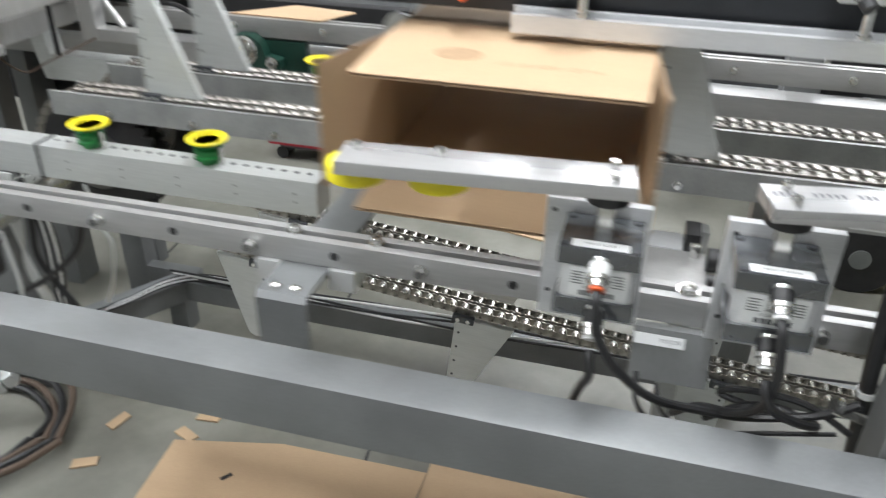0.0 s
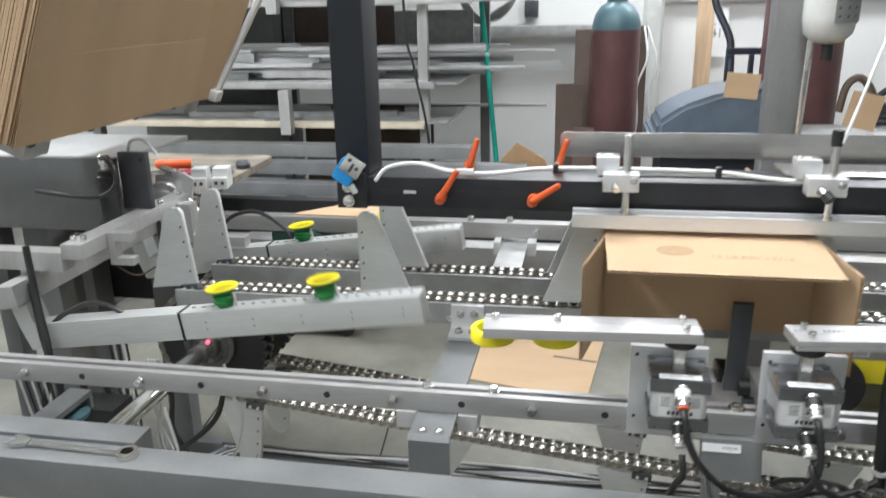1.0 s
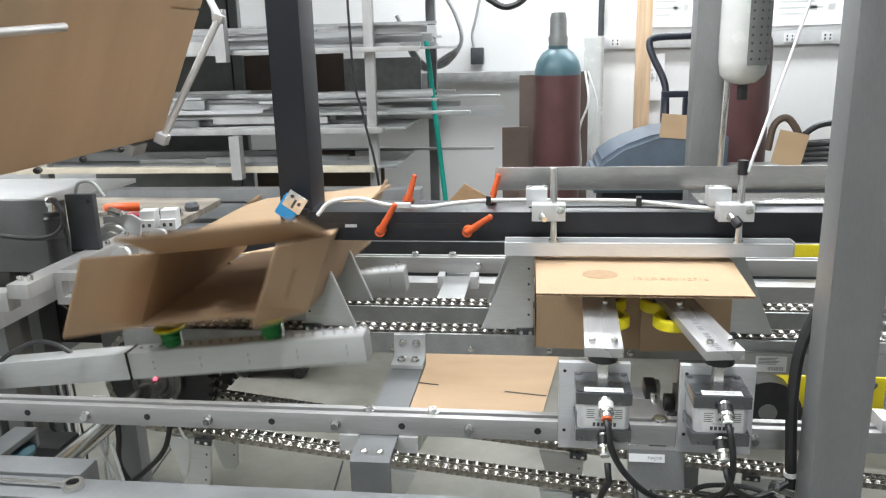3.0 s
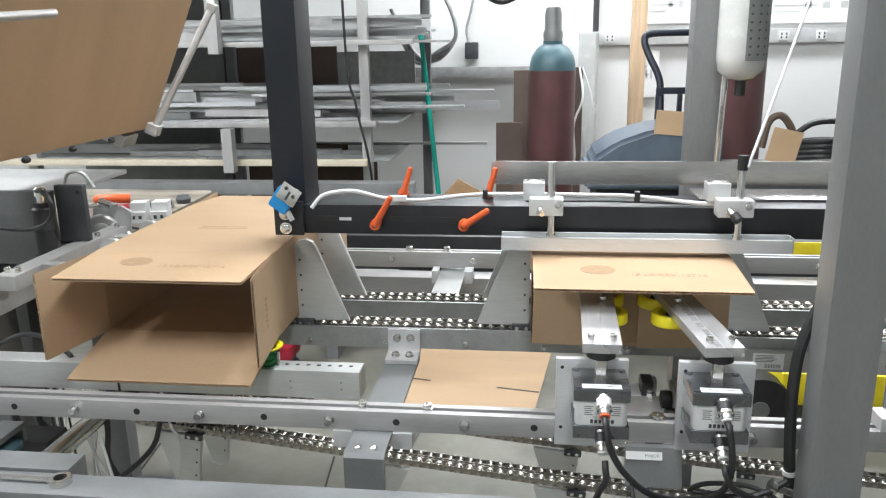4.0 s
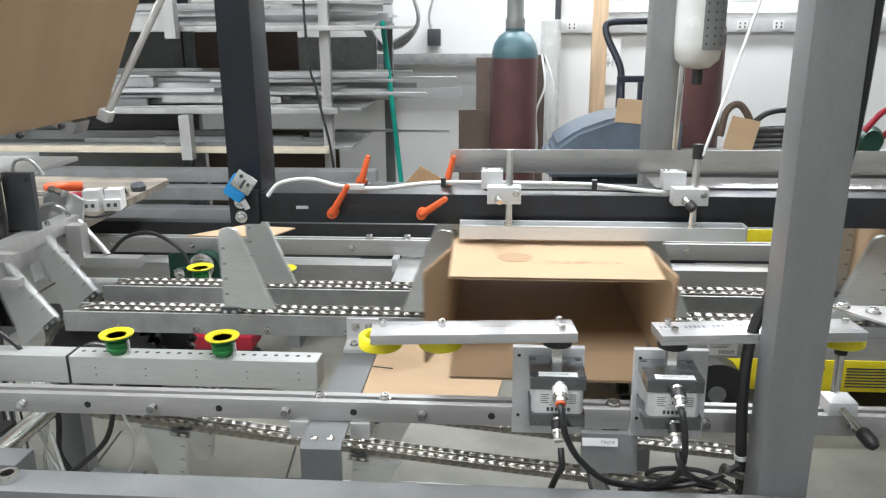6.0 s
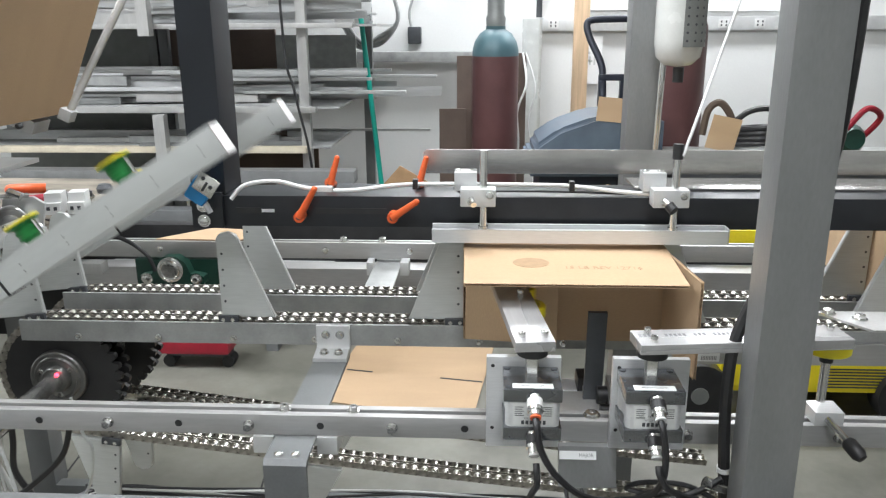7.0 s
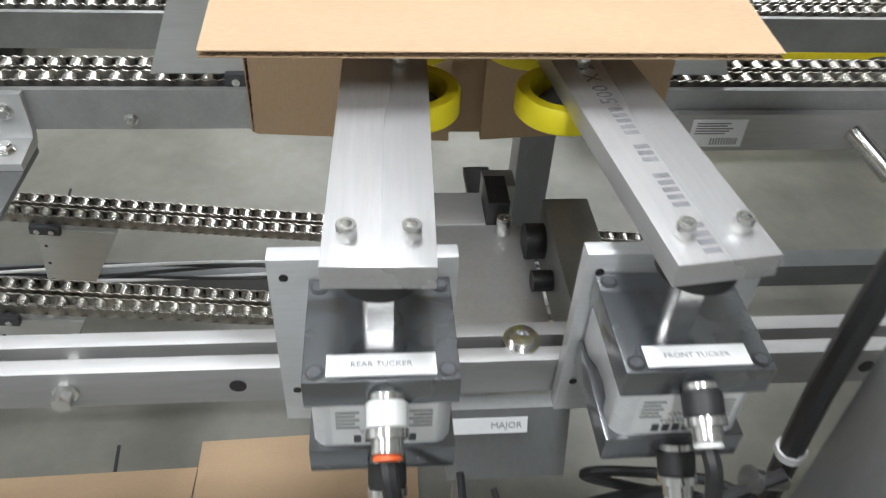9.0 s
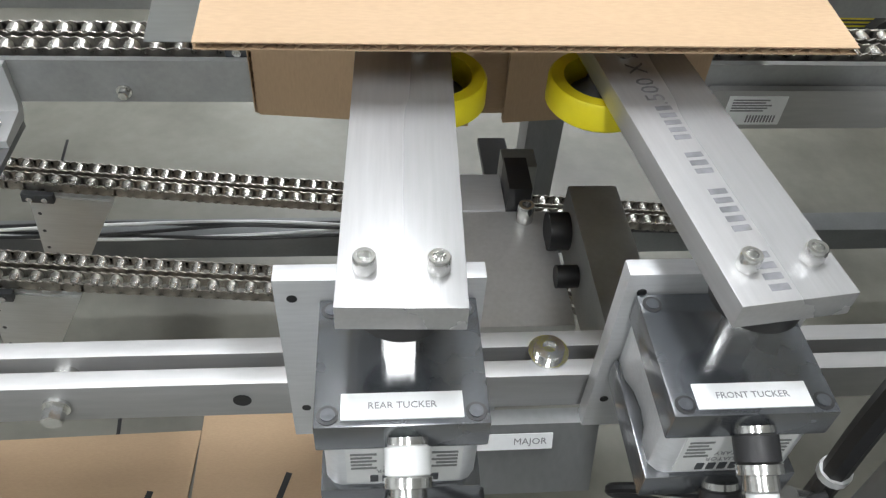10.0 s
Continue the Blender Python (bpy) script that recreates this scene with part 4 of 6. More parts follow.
hose("thick black cable bundle tied to the upright", [(0.278, 0.634, 0.79), (0.270, 0.626, 0.85), (0.262, 0.622, 0.93), (0.258, 0.618, 1.0), (0.264, 0.62, 1.06), (0.29, 0.63, 1.12), (0.325, 0.635, 1.19), (0.336, 0.60, 1.26), (0.336, 0.575, 1.40), (0.336, 0.57, 1.8)], 0.0075)
hose("black hose coil by the upright foot", [(0.26, 0.607, 0.84), (0.22, 0.62, 0.855), (0.17, 0.632, 0.85), (0.15, 0.64, 0.835), (0.18, 0.63, 0.834), (0.235, 0.615, 0.834)], 0.0034)
tie = thing("cable_joint", "chrome hose joint with white cable tie at the upright", "hose joint")
bm = bmesh.new()
rod(bm, (0.246, 0.616, 0.86), (0.270, 0.62, 0.85), 0.006)
rod(bm, (0.242, 0.616, 0.862), (0.248, 0.616, 0.859), 0.0085)
part("joint", bm, CHROME, tie)
bm = bmesh.new()
rod(bm, (0.2675, 0.6245, 0.874), (0.267, 0.6242, 0.88), 0.0092)
part("tie", bm, WHITE, tie)

# hand stop on the front rail, right of the upright
stop = thing("hand_stop", "steel rod stop with black knobs clamped on the rail", "rod stop")
bm = bmesh.new()
box(bm, 0.390, 0.427, 0.666, 0.702, 0.9172, 0.936, 0.0015)
part("block", bm, ALU, stop)
bm = bmesh.new()
rod(bm, (0.405, 0.69, 0.9415), (0.405, 0.69, 1.0), 0.006)
part("rod", bm, CHROME, stop)
bm = bmesh.new()
rod(bm, (0.405, 0.69, 0.998), (0.405, 0.69, 1.02), 0.0085)
part("rod_cap", bm, RUBBER, stop)
bm = bmesh.new()
rod(bm, (0.405, 0.665, 0.928), (0.422, 0.628, 0.910), 0.0048)
part("handle", bm, CHROME, stop)
bm = bmesh.new()
turn(bm, [(0.007, 0), (0.0095, 0.004), (0.0095, 0.022), (0.006, 0.028), (0.0001, 0.029)], (0.419, 0.636, 0.9135), (0.36, -0.84, -0.41), 16)
part("knob", bm, RUBBER, stop)
flag = thing("flap_plate", "thin bent steel flap plough plate with two bolts", "plough plate")
bm = bmesh.new()
prism(bm, [(0.385, 0.70), (0.43, 0.635), (0.70, 0.635), (0.70, 0.70)], "z", 1.060, 1.063)
part("sheet", bm, STEEL2, flag)
bm = bmesh.new()
hex_bolt(bm, (0.40, 0.692, 1.063), (0, 0, 1), 0.007, 0.006)
hex_bolt(bm, (0.43, 0.672, 1.063), (0, 0, 1), 0.007, 0.006)
part("bolt", bm, CHROME, flag)
bm = bmesh.new()
box(bm, 0.60, 0.63, 0.64, 0.70, 0.917, 1.0595, 0.001)
part("stand", bm, STEEL, flag)
# deeper side plate of the guide with its type label
side = thing("side_plate", "grey steel side plate with a white type label", "side plate")
bm = bmesh.new()
prism(bm, [(0.262, 0.900), (0.285, 0.918), (1.5, 0.918), (1.5, 0.884), (0.262, 0.88)], "y", 0.938, 0.9455)
part("plate", bm, STEEL, side)
bm = bmesh.new()
box(bm, 0.300, 0.350, 0.9372, 0.938, 0.885, 0.913)
lab = part("label", bm, LABEL, side, "white type label with printed bars")
bm = bmesh.new()
for k in range(10):
    box(bm, 0.320 + 0.0026 * k, 0.3213 + 0.0026 * k, 0.9368, 0.9372, 0.8875, 0.8945)
for k in range(5):
    box(bm, 0.304, 0.332 + 0.003 * (k % 3), 0.9368, 0.9372, 0.8985 + 0.0026 * k, 0.8997 + 0.0026 * k)
part("print", bm, TEXT, lab)
bm = bmesh.new()
rod(bm, (0.452, 0.938, 0.9), (0.470, 0.89, 0.884), 0.0085)
part("pin", bm, CHROME, side, "bright steel guide pin")
# green pillow block bearing behind the far chain
pb = thing("pillow_block", "dark green cast pillow block bearing with steel bolts", "bearing", pose(-0.755, 1.405, 0.850))
bm = bmesh.new()
prism(bm, [(-0.075, 0.0), (0.075, 0.0), (0.075, 0.018), (0.045, 0.024), (0.035, 0.05), (0.015, 0.064), (-0.015, 0.064), (-0.035, 0.05), (-0.045, 0.024), (-0.075, 0.018)], "y", 0, 0.028)
part("casting", bm, DARKGREEN, pb)
bm = bmesh.new()
turn(bm, [(0.03, 0), (0.03, 0.004), (0.024, 0.006), (0.02, 0.003), (0.016, 0.003), (0.016, 0.012), (0.0001, 0.012)], (0, 0, 0.034), (0, -1, 0), 28)
part("inner_ring", bm, CHROME, pb)
for x in (-0.058, 0.058):
    bm = bmesh.new()
    hex_bolt(bm, (x, 0.0, 0.012), (0, -1, 0), 0.01, 0.009)
    part("bolt", bm, CHROME, pb)
bm = bmesh.new()
box(bm, -0.095, 0.12, 0.0285, 0.05, -0.03, 0.05, 0.002)
part("backing_plate", bm, DARKGREEN, pb)
for nm, pts, z in (("card on the rear rail", [(-0.80, 1.445), (-0.60, 1.44), (-0.56, 1.53), (-0.70, 1.55)], 0.9435),):
    bm = bmesh.new()
    prism(bm, pts, "z", z, z + 0.003)
    solid("cardboard_piece", bm, KRAFT, "loose brown cardboard piece lying on the rear rail", "cardboard")
# spanner on the front beam
sp = thing("spanner", "chrome combination spanner lying on the front beam", "spanner", pose(-0.683, 0.530, 0.8652, 0, 0, -2))
bm = bmesh.new()
prism(bm, [(-0.012, -0.004), (-0.15, -0.0055), (-0.15, 0.0055), (-0.012, 0.004)], "z", 0.0015, 0.006)
bmesh.ops.bevel(bm, geom=list(bm.edges), offset=0.0012, segments=2, affect="EDGES")
part("shank", bm, CHROME, sp)
bm = bmesh.new()
turn(bm, [(0.0085, 0.0), (0.0145, 0.0), (0.0148, 0.004), (0.014, 0.009), (0.0085, 0.009), (0.0085, 0.0)], (0, 0, 0), n=24)
part("ring_end", bm, CHROME, sp)
bm = bmesh.new()
prism(bm, [(-0.15, -0.0055), (-0.168, -0.013), (-0.182, -0.009), (-0.17, -0.004), (-0.17, 0.004), (-0.182, 0.009), (-0.168, 0.013), (-0.15, 0.0055)], "z", 0.001, 0.007)
part("open_end", bm, CHROME, sp)

# ---- left side: infeed drive, table, cables ----
drive = thing("infeed_side_frame", "dark grey side frame with brackets and air cylinder", "side frame")
bm = bmesh.new()
box(bm, -1.75, -1.014, 1.085, 1.10, 1.0, 1.15, 0.002)
part("side_plate", bm, FRAME, drive)
bm = bmesh.new()
box(bm, -1.012, -0.952, 1.098, 1.113, 1.046, 1.160, 0.002)
end_ = part("end_plate", bm, DARKGREY, drive, "dark grey upright end plate")
bm = bmesh.new()
rod(bm, (-0.962, 1.0975, 1.146), (-0.962, 1.0983, 1.146), 0.0045, n=14)
part("hole", bm, RUBBER, end_, "dark drilled hole")
bm = bmesh.new()
box(bm, -1.75, -1.0, 1.102, 1.36, 1.14, 1.150, 0.002)
part("top_plate", bm, WHITE_ALU, drive, "pale worn top plate")
bm = bmesh.new()
turn(bm, [(0.021, 0), (0.021, 0.006), (0.0195, 0.008), (0.0195, 0.055), (0.021, 0.057), (0.021, 0.062), (0.0195, 0.064), (0.0195, 0.10), (0.015, 0.104), (0.015, 0.112)], (-1.013, 1.055, 1.022), n=24)
cyl_ = part("air_cylinder", bm, RUBBER, drive, "black air cylinder")
bm = bmesh.new()
turn(bm, [(0.008, 0.112), (0.008, 0.124), (0.011, 0.125), (0.011, 0.138), (0.007, 0.142), (0.0001, 0.142)], (-1.013, 1.055, 1.022), n=18)
part("air_fitting", bm, CHROME, cyl_, "chrome elbow fitting")
bm = bmesh.new()
turn(bm, [(0.036, 0), (0.036, 0.022), (0.033, 0.025), (0.029, 0.025), (0.028, 0.021), (0.019, 0.021), (0.018, 0.027), (0.013, 0.029), (0.0001, 0.029)], (-1.020, 1.262, 1.03), (0.42, -0.90, 0.05), 32)
bear_ = part("bearing_end", bm, STEEL2, drive, "bright aluminium bearing housing")
for k in range(3):
    a_ = 2.094 * k + 0.5
    bm = bmesh.new()
    rod(bm, (-1.009 + 0.028 * math.cos(a_), 1.2385 + 0.012 * math.cos(a_), 1.031 + 0.031 * math.sin(a_)), (-1.006 + 0.028 * math.cos(a_), 1.2325 + 0.012 * math.cos(a_), 1.031 + 0.031 * math.sin(a_)), 0.0038, n=10)
    part("bolt", bm, CHROME, bear_)
bm = bmesh.new()
prism(bm, [(-1.055, 1.0), (-0.965, 1.0), (-0.952, 1.068), (-0.975, 1.082), (-1.04, 1.075)], "y", 1.272, 1.280)
part("bearing_bracket", bm, WHITE_ALU, drive, "pale folded bearing bracket")
bm = bmesh.new()
rod(bm, (-0.985, 1.2715, 1.085), (-1.018, 1.18, 1.098), 0.0055)
rod(bm, (-0.975, 1.235, 1.09), (-1.0, 1.232, 1.10), 0.009)
part("clamp_rod", bm, CHROME, drive, "bright steel clamp rod")
bm = bmesh.new()
box(bm, -0.988, -0.948, 0.86, 1.24, 1.018, 1.045, 0.002)
part("carrier_tube", bm, STEEL2, drive, "grey steel carrier tube")
bm = bmesh.new()
box(bm, -1.30, -0.9885, 0.858, 0.892, 0.995, 1.030, 0.002)
part("carrier_tube", bm, STEEL2, drive, "grey steel carrier tube")
bm = bmesh.new()
prism(bm, [(-0.9475, 1.045), (-0.902, 1.045), (-0.902, 1.030), (-0.934, 1.030), (-0.934, 0.998), (-0.902, 0.998), (-0.902, 0.984), (-0.9475, 0.984)], "y", 0.935, 0.955)
part("drop_bracket", bm, STEEL2, drive, "grey steel clevis bracket")
bm = bmesh.new()
box(bm, -0.9475, -0.915, 1.18, 1.21, 0.945, 1.035, 0.002)
box(bm, -0.915, -0.80, 1.18, 1.21, 0.945, 0.967, 0.002)
part("angle_arm", bm, STEEL2, drive)
bm = bmesh.new()
rod(bm, (-0.94, 1.222, 1.035), (-0.872, 1.2, 0.968), 0.006)
part("brace", bm, STEEL2, drive)
bm = bmesh.new()
rod(bm, (-0.962, 1.13, 1.018), (-0.962, 1.13, 0.93), 0.0042)
part("hanger_rod", bm, RUBBER, drive)
for x, y in ((-0.958, 0.885), (-0.978, 0.885), (-0.958, 1.14), (-0.978, 1.14), (-0.96, 1.22)):
    bm = bmesh.new()
    cap_screw(bm, (x, y, 1.045), 0.0055, 0.009)
    part("screw", bm, CHROME, drive)
for x, y in ((-1.5, 0.80), (-1.27, 1.15), (-1.7, 1.2)):
    bm = bmesh.new()
    prism(bm, [(x - 0.05, FLOOR), (x + 0.05, FLOOR), (x + 0.03, 1.0 if y > 1 else 0.86), (x - 0.03, 1.0 if y > 1 else 0.86)], "y", y, y + 0.05)
    part("leg", bm, FRAME, drive)
hose("black air hose looped from the air cylinder", [(-1.012, 1.045, 1.158), (-0.992, 1.03, 1.160), (-0.970, 1.02, 1.142), (-0.972, 1.02, 1.115), (-0.995, 1.02, 1.095), (-1.04, 1.02, 1.088), (-1.15, 1.03, 1.095)], 0.0045)
hose("grey cable loop on the infeed frame", [(-1.01, 1.13, 1.15), (-0.995, 1.125, 1.178), (-0.965, 1.125, 1.180), (-0.945, 1.13, 1.15)], 0.0035, ALU_MATT)
hose("black cable arched over the arm tube", [(-1.01, 0.83, 0.905), (-0.985, 0.835, 0.925), (-0.94, 0.845, 0.945), (-0.90, 0.85, 0.938), (-0.865, 0.85, 0.912), (-0.855, 0.845, 0.905)], 0.0042)
hose("thin red and black wire behind the arms", [(-1.06, 1.084, 1.02), (-1.05, 1.075, 0.95), (-1.0, 1.08, 0.91), (-0.95, 1.09, 0.93), (-0.92, 1.181, 0.95)], 0.0018, BROWN, "wire")
hose("black cable below the arms", [(-1.03, 0.83, 1.05), (-1.02, 0.82, 0.95), (-1.0, 0.80, 0.86), (-1.01, 0.78, 0.78), (-1.05, 0.78, 0.70), (-1.12, 0.80, 0.66)], 0.006)
hose("black wiring under the drive shaft", [(-0.93, 0.78, 0.86), (-0.92, 0.77, 0.80), (-0.95, 0.78, 0.76), (-0.90, 0.80, 0.72), (-0.86, 0.82, 0.75)], 0.006)
hose("black wiring under the drive shaft", [(-0.88, 0.80, 0.86), (-0.90, 0.80, 0.81), (-0.87, 0.80, 0.77), (-0.89, 0.79, 0.70), (-0.85, 0.78, 0.62)], 0.005)
hose("grey wiring hanging behind the beam", [(-0.73, 0.70, 0.84), (-0.715, 0.69, 0.80), (-0.705, 0.68, 0.76), (-0.72, 0.67, 0.70)], 0.0022, ALU_MATT)
for k in range(6):
    o = 0.012 * k
    hose("pale signal wire hanging behind the beam", [(-0.96 - o, 0.74, 0.87), (-0.94 - o * 0.5, 0.73, 0.78 - o), (-0.90 + o, 0.72, 0.70), (-0.86 + o, 0.72, 0.64)], 0.002, WHITE if k % 2 else RUBBER, "wire")
hose("black hose loop hanging from the infeed frame", [(-1.04, 0.84, 0.98), (-1.02, 0.82, 0.88), (-0.99, 0.80, 0.80), (-1.0, 0.79, 0.72), (-1.06, 0.78, 0.66), (-1.13, 0.78, 0.66)], 0.007)
for k in range(5):
    o = 0.010 * k
    hose("pale wire bundled along the base tube", [(-1.10 + o, 1.10, 0.78), (-1.12 + o, 1.14, 0.55 - o), (-1.15 + o * 0.6, 1.18, 0.30 + o * 0.5), (-1.10, 1.28 + o, 0.27), (-1.04, 1.40 + o * 0.4, 0.268 + o * 0.3), (-0.96, 1.455 + o * 0.4, 0.264 + o * 0.2), (-0.80, 1.46 + o * 0.3, 0.262)], 0.0024, WHITE if k % 2 else RUBBER, "wire")
for k in range(4):
    o = 0.006 * k
    hose("pale signal wire hanging behind the rail", [(-0.795 - o, 0.80, 0.868), (-0.80 - o, 0.80, 0.785), (-0.815 + 2 * o, 0.80 - o, 0.715), (-0.80 + o, 0.80, 0.66), (-0.78 - o, 0.80, 0.60)], 0.0021, WHITE if k % 2 else ALU_MATT, "wire")
hose("black cable crossing behind the rail", [(-0.77, 0.79, 0.868), (-0.772, 0.79, 0.80), (-0.778, 0.79, 0.746), (-0.76, 0.79, 0.706), (-0.735, 0.79, 0.67), (-0.71, 0.79, 0.61)], 0.0048)
hose("black cable looped behind the rail", [(-0.663, 0.77, 0.868), (-0.669, 0.77, 0.822), (-0.689, 0.77, 0.778), (-0.742, 0.77, 0.729), (-0.785, 0.77, 0.70), (-0.84, 0.77, 0.67)], 0.0046)
hose("pale wire hanging behind the rail", [(-0.675, 0.80, 0.868), (-0.664, 0.80, 0.807), (-0.652, 0.80, 0.779), (-0.663, 0.80, 0.72), (-0.70, 0.82, 0.66)], 0.0024, ALU_MATT, "wire")
gear = thing("gear_motor", "dark gear motor with green cap under the drive shaft", "motor")
bm = bmesh.new()
box(bm, -0.97, -0.85, 0.74, 0.80, 0.70, 0.80, 0.008)
part("housing", bm, RUBBER, gear)
bm = bmesh.new()
turn(bm, [(0.03, 0), (0.03, 0.006), (0.02, 0.01), (0.0001, 0.01)], (-0.91, 0.715, 0.80), n=24)
part("cap", bm, TEAL, gear)
bm = bmesh.new()
box(bm, -0.93, -0.89, 0.6015, 0.75, 0.822, 0.832, 0.001)
box(bm, -0.93, -0.89, 0.742, 0.75, 0.80, 0.8215, 0.001)
part("bracket", bm, FRAME, gear)
table = thing("work_table", "rough plywood work table beside the machine", "table")
bm = bmesh.new()
prism(bm, [(-1.75, 1.40), (-1.16, 1.28), (-0.985, 1.265), (-0.965, 1.30), (-0.982, 1.78), (-1.0, 1.80), (-1.75, 1.82)], "z", 1.0, 1.018)
part("top", bm, PLY, table, "worn plywood table top")
for x, y in ((-1.45, 1.40), (-1.35, 1.72), (-1.72, 1.5)):
    bm = bmesh.new()
    box(bm, x, x + 0.05, y, y + 0.05, FLOOR, 0.9995, 0.003)
    part("leg", bm, FRAME, table)
for k in range(2):
    br = thing("circuit_breaker", "white two-pole circuit breaker standing on the table", "breaker", pose(-1.005 + 0.048 * k, 1.41 + 0.012 * k, 1.018, 0, 0, 12), "circuit breakers")
    bm = bmesh.new()
    prism(bm, [(0.0, 0.0), (-0.034, 0.0), (-0.034, 0.026), (-0.02, 0.026), (-0.02, 0.046), (0.02, 0.046), (0.02, 0.0)], "x", -0.018, 0.018)
    part("housing", bm, WHITE, br)
    bm = bmesh.new()
    box(bm, -0.011, -0.004, -0.036, -0.034, 0.010, 0.018)
    part("toggle", bm, DARKGREY, br)
    bm = bmesh.new()
    box(bm, 0.004, 0.011, -0.036, -0.034, 0.010, 0.018)
    part("toggle", bm, DARKGREY, br)
tool = thing("wire_stripper", "orange and black wire stripper lying on the table", "hand tool", pose(-1.10, 1.50, 1.018, 0, 0, 20))
bm = bmesh.new()
cable(bm, [(0.02, -0.012, 0.012), (-0.005, -0.025, 0.012), (-0.035, -0.03, 0.012), (-0.06, -0.02, 0.012)], 0.012, 10, 5)
part("handle", bm, RED, tool, "red grip")
bm = bmesh.new()
cable(bm, [(0.02, 0.0, 0.034), (-0.01, -0.005, 0.036), (-0.04, 0.0, 0.036), (-0.06, 0.015, 0.033), (-0.05, 0.03, 0.030)], 0.012, 10, 5)
part("handle", bm, ORANGE, tool, "orange grip")
bm = bmesh.new()
box(bm, 0.0205, 0.12, -0.008, 0.008, 0.01, 0.022, 0.002)
part("jaw", bm, DARKGREY, tool)
hose("black wire lying on the table", [(-1.06, 1.36, 1.022), (-1.0, 1.33, 1.022), (-0.95, 1.31, 1.022), (-0.93, 1.36, 1.022)], 0.0025)

bm = bmesh.new()
prism(bm, [(-0.05, -0.02), (0.06, -0.035), (0.055, 0.03), (-0.02, 0.05)], "z", 0.0, 0.003)
solid("paper_scrap", bm, LABEL, "crumpled white paper scrap on the table", "paper", pose(-1.07, 1.36, 1.0183, 0, 0, 15))
bm = bmesh.new()
cable(bm, [(-1.13, 1.44, 1.024), (-1.08, 1.46, 1.024), (-1.02, 1.50, 1.024), (-0.99, 1.55, 1.024)], 0.0055, 8, 5)
solid("screwdriver", bm, CHROME, "slim steel screwdriver blade lying on the table", "screwdriver")
bm = bmesh.new()
turn(bm, [(0.001, 0), (0.018, 0.0), (0.02, 0.012), (0.014, 0.022), (0.001, 0.022)], (0, 0, 0), n=18)
solid("cable_gland", bm, DARKGREY, "dark round cable gland lying on the table", "cable gland", pose(-0.995, 1.62, 1.0183))
hose("black hose arched behind the far chain", [(-0.90, 1.25, 0.95), (-0.86, 1.26, 0.99), (-0.80, 1.26, 1.0), (-0.74, 1.25, 0.97), (-0.72, 1.25, 0.93)], 0.0045)

# ---- floor clutter ----
def floor_card(pts, label, z=FLOOR, slits=()):
    card = thing("floor_cardboard", label, "cardboard", None, "floor cardboard")
    bm = bmesh.new()
    prism(bm, pts, "z", z + 0.001, z + 0.005)
    part("sheet", bm, KRAFT, card)
    for a, b in slits:
        d = Vector((b[0] - a[0], b[1] - a[1])).normalized() * 0.005
        bm = bmesh.new()
        prism(bm, [(a[0] - d.y, a[1] + d.x), (b[0] - d.y, b[1] + d.x), (b[0] + d.y, b[1] - d.x), (a[0] + d.y, a[1] - d.x)], "z", z + 0.005, z + 0.0056)
        part("slit", bm, RUBBER, card, "dark cut slit")


floor_card([(-0.60, 2.285), (-0.07, 2.17), (0.03, 2.95), (-0.555, 2.98), (-0.63, 2.36)], "slotted brown cardboard sheet lying on the floor", slits=(((-0.575, 2.56), (-0.47, 2.54)), ((-0.2, 2.497), (-0.036, 2.467))))
floor_card([(-0.845, 1.075), (-0.80, 0.55), (-0.31, 0.55), (-0.287, 1.137), (-0.61, 1.13)], "brown cardboard sheet lying on the floor under the beam", slits=(((-0.69, 1.0), (-0.675, 1.02)), ((-0.36, 0.98), (-0.35, 1.03))))
floor_card([(-0.285, 1.184), (-0.28, 0.56), (0.08, 0.60), (0.085, 1.21), (-0.1, 1.19)], "brown cardboard sheet lying on the floor under the beam", FLOOR + 0.006, slits=(((-0.15, 1.0), (-0.135, 1.05)),))
for x, y, a in ((-1.0, 1.095, 78), (-0.81, 1.163, 8), (-0.99, 0.965, 30), (-0.83, 1.10, -20), (-1.2, 1.2, 50)):
    bm = bmesh.new()
    prism(bm, [(-0.028, -0.012), (0.024, -0.014), (0.028, 0.010), (-0.024, 0.013)], "z", 0.0, 0.004)
    solid("cardboard_scrap", bm, KRAFT, "small brown cardboard scrap on the concrete floor", "scrap", pose(x, y, FLOOR + 0.0005, 0, 0, a), "cardboard scraps")
coil = thing("cable_coil", "red and black cable coil lying on the floor", "cable coil", pose(-1.28, 0.98, FLOOR + 0.012))
for k in range(4):
    bm = bmesh.new()
    r = 0.15 + 0.022 * k
    cable(bm, [(r * math.cos(a * 0.5236) + 0.01 * math.sin(a * 2 + k), r * 0.9 * math.sin(a * 0.5236), 0.002 + 0.006 * k) for a in range(13)], 0.008, 8, 4)
    part("turn", bm, BROWN if k % 2 else RUBBER, coil)
carrier = thing("cable_carrier", "grey plastic cable carrier chain leaning on the floor", "cable carrier", pose(-1.30, 0.99, FLOOR + 0.05, 0, -25, 40))
for k in range(9):
    bm = bmesh.new()
    box(bm, -0.012, 0.012, -0.03, 0.03, 0, 0.03, 0.003)
    ob = part("carrier_link", bm, ALU_MATT, carrier)
    ob.matrix_basis = pose(0.03 * k - 0.12, 0, 0)
jack = thing("floor_jack", "low red trolley jack on small castors", "jack", pose(-1.18, 2.6, FLOOR))
bm = bmesh.new()
box(bm, -0.16, 0.14, -0.07, 0.07, 0.07, 0.13, 0.015)
part("body", bm, RED, jack)
bm = bmesh.new()
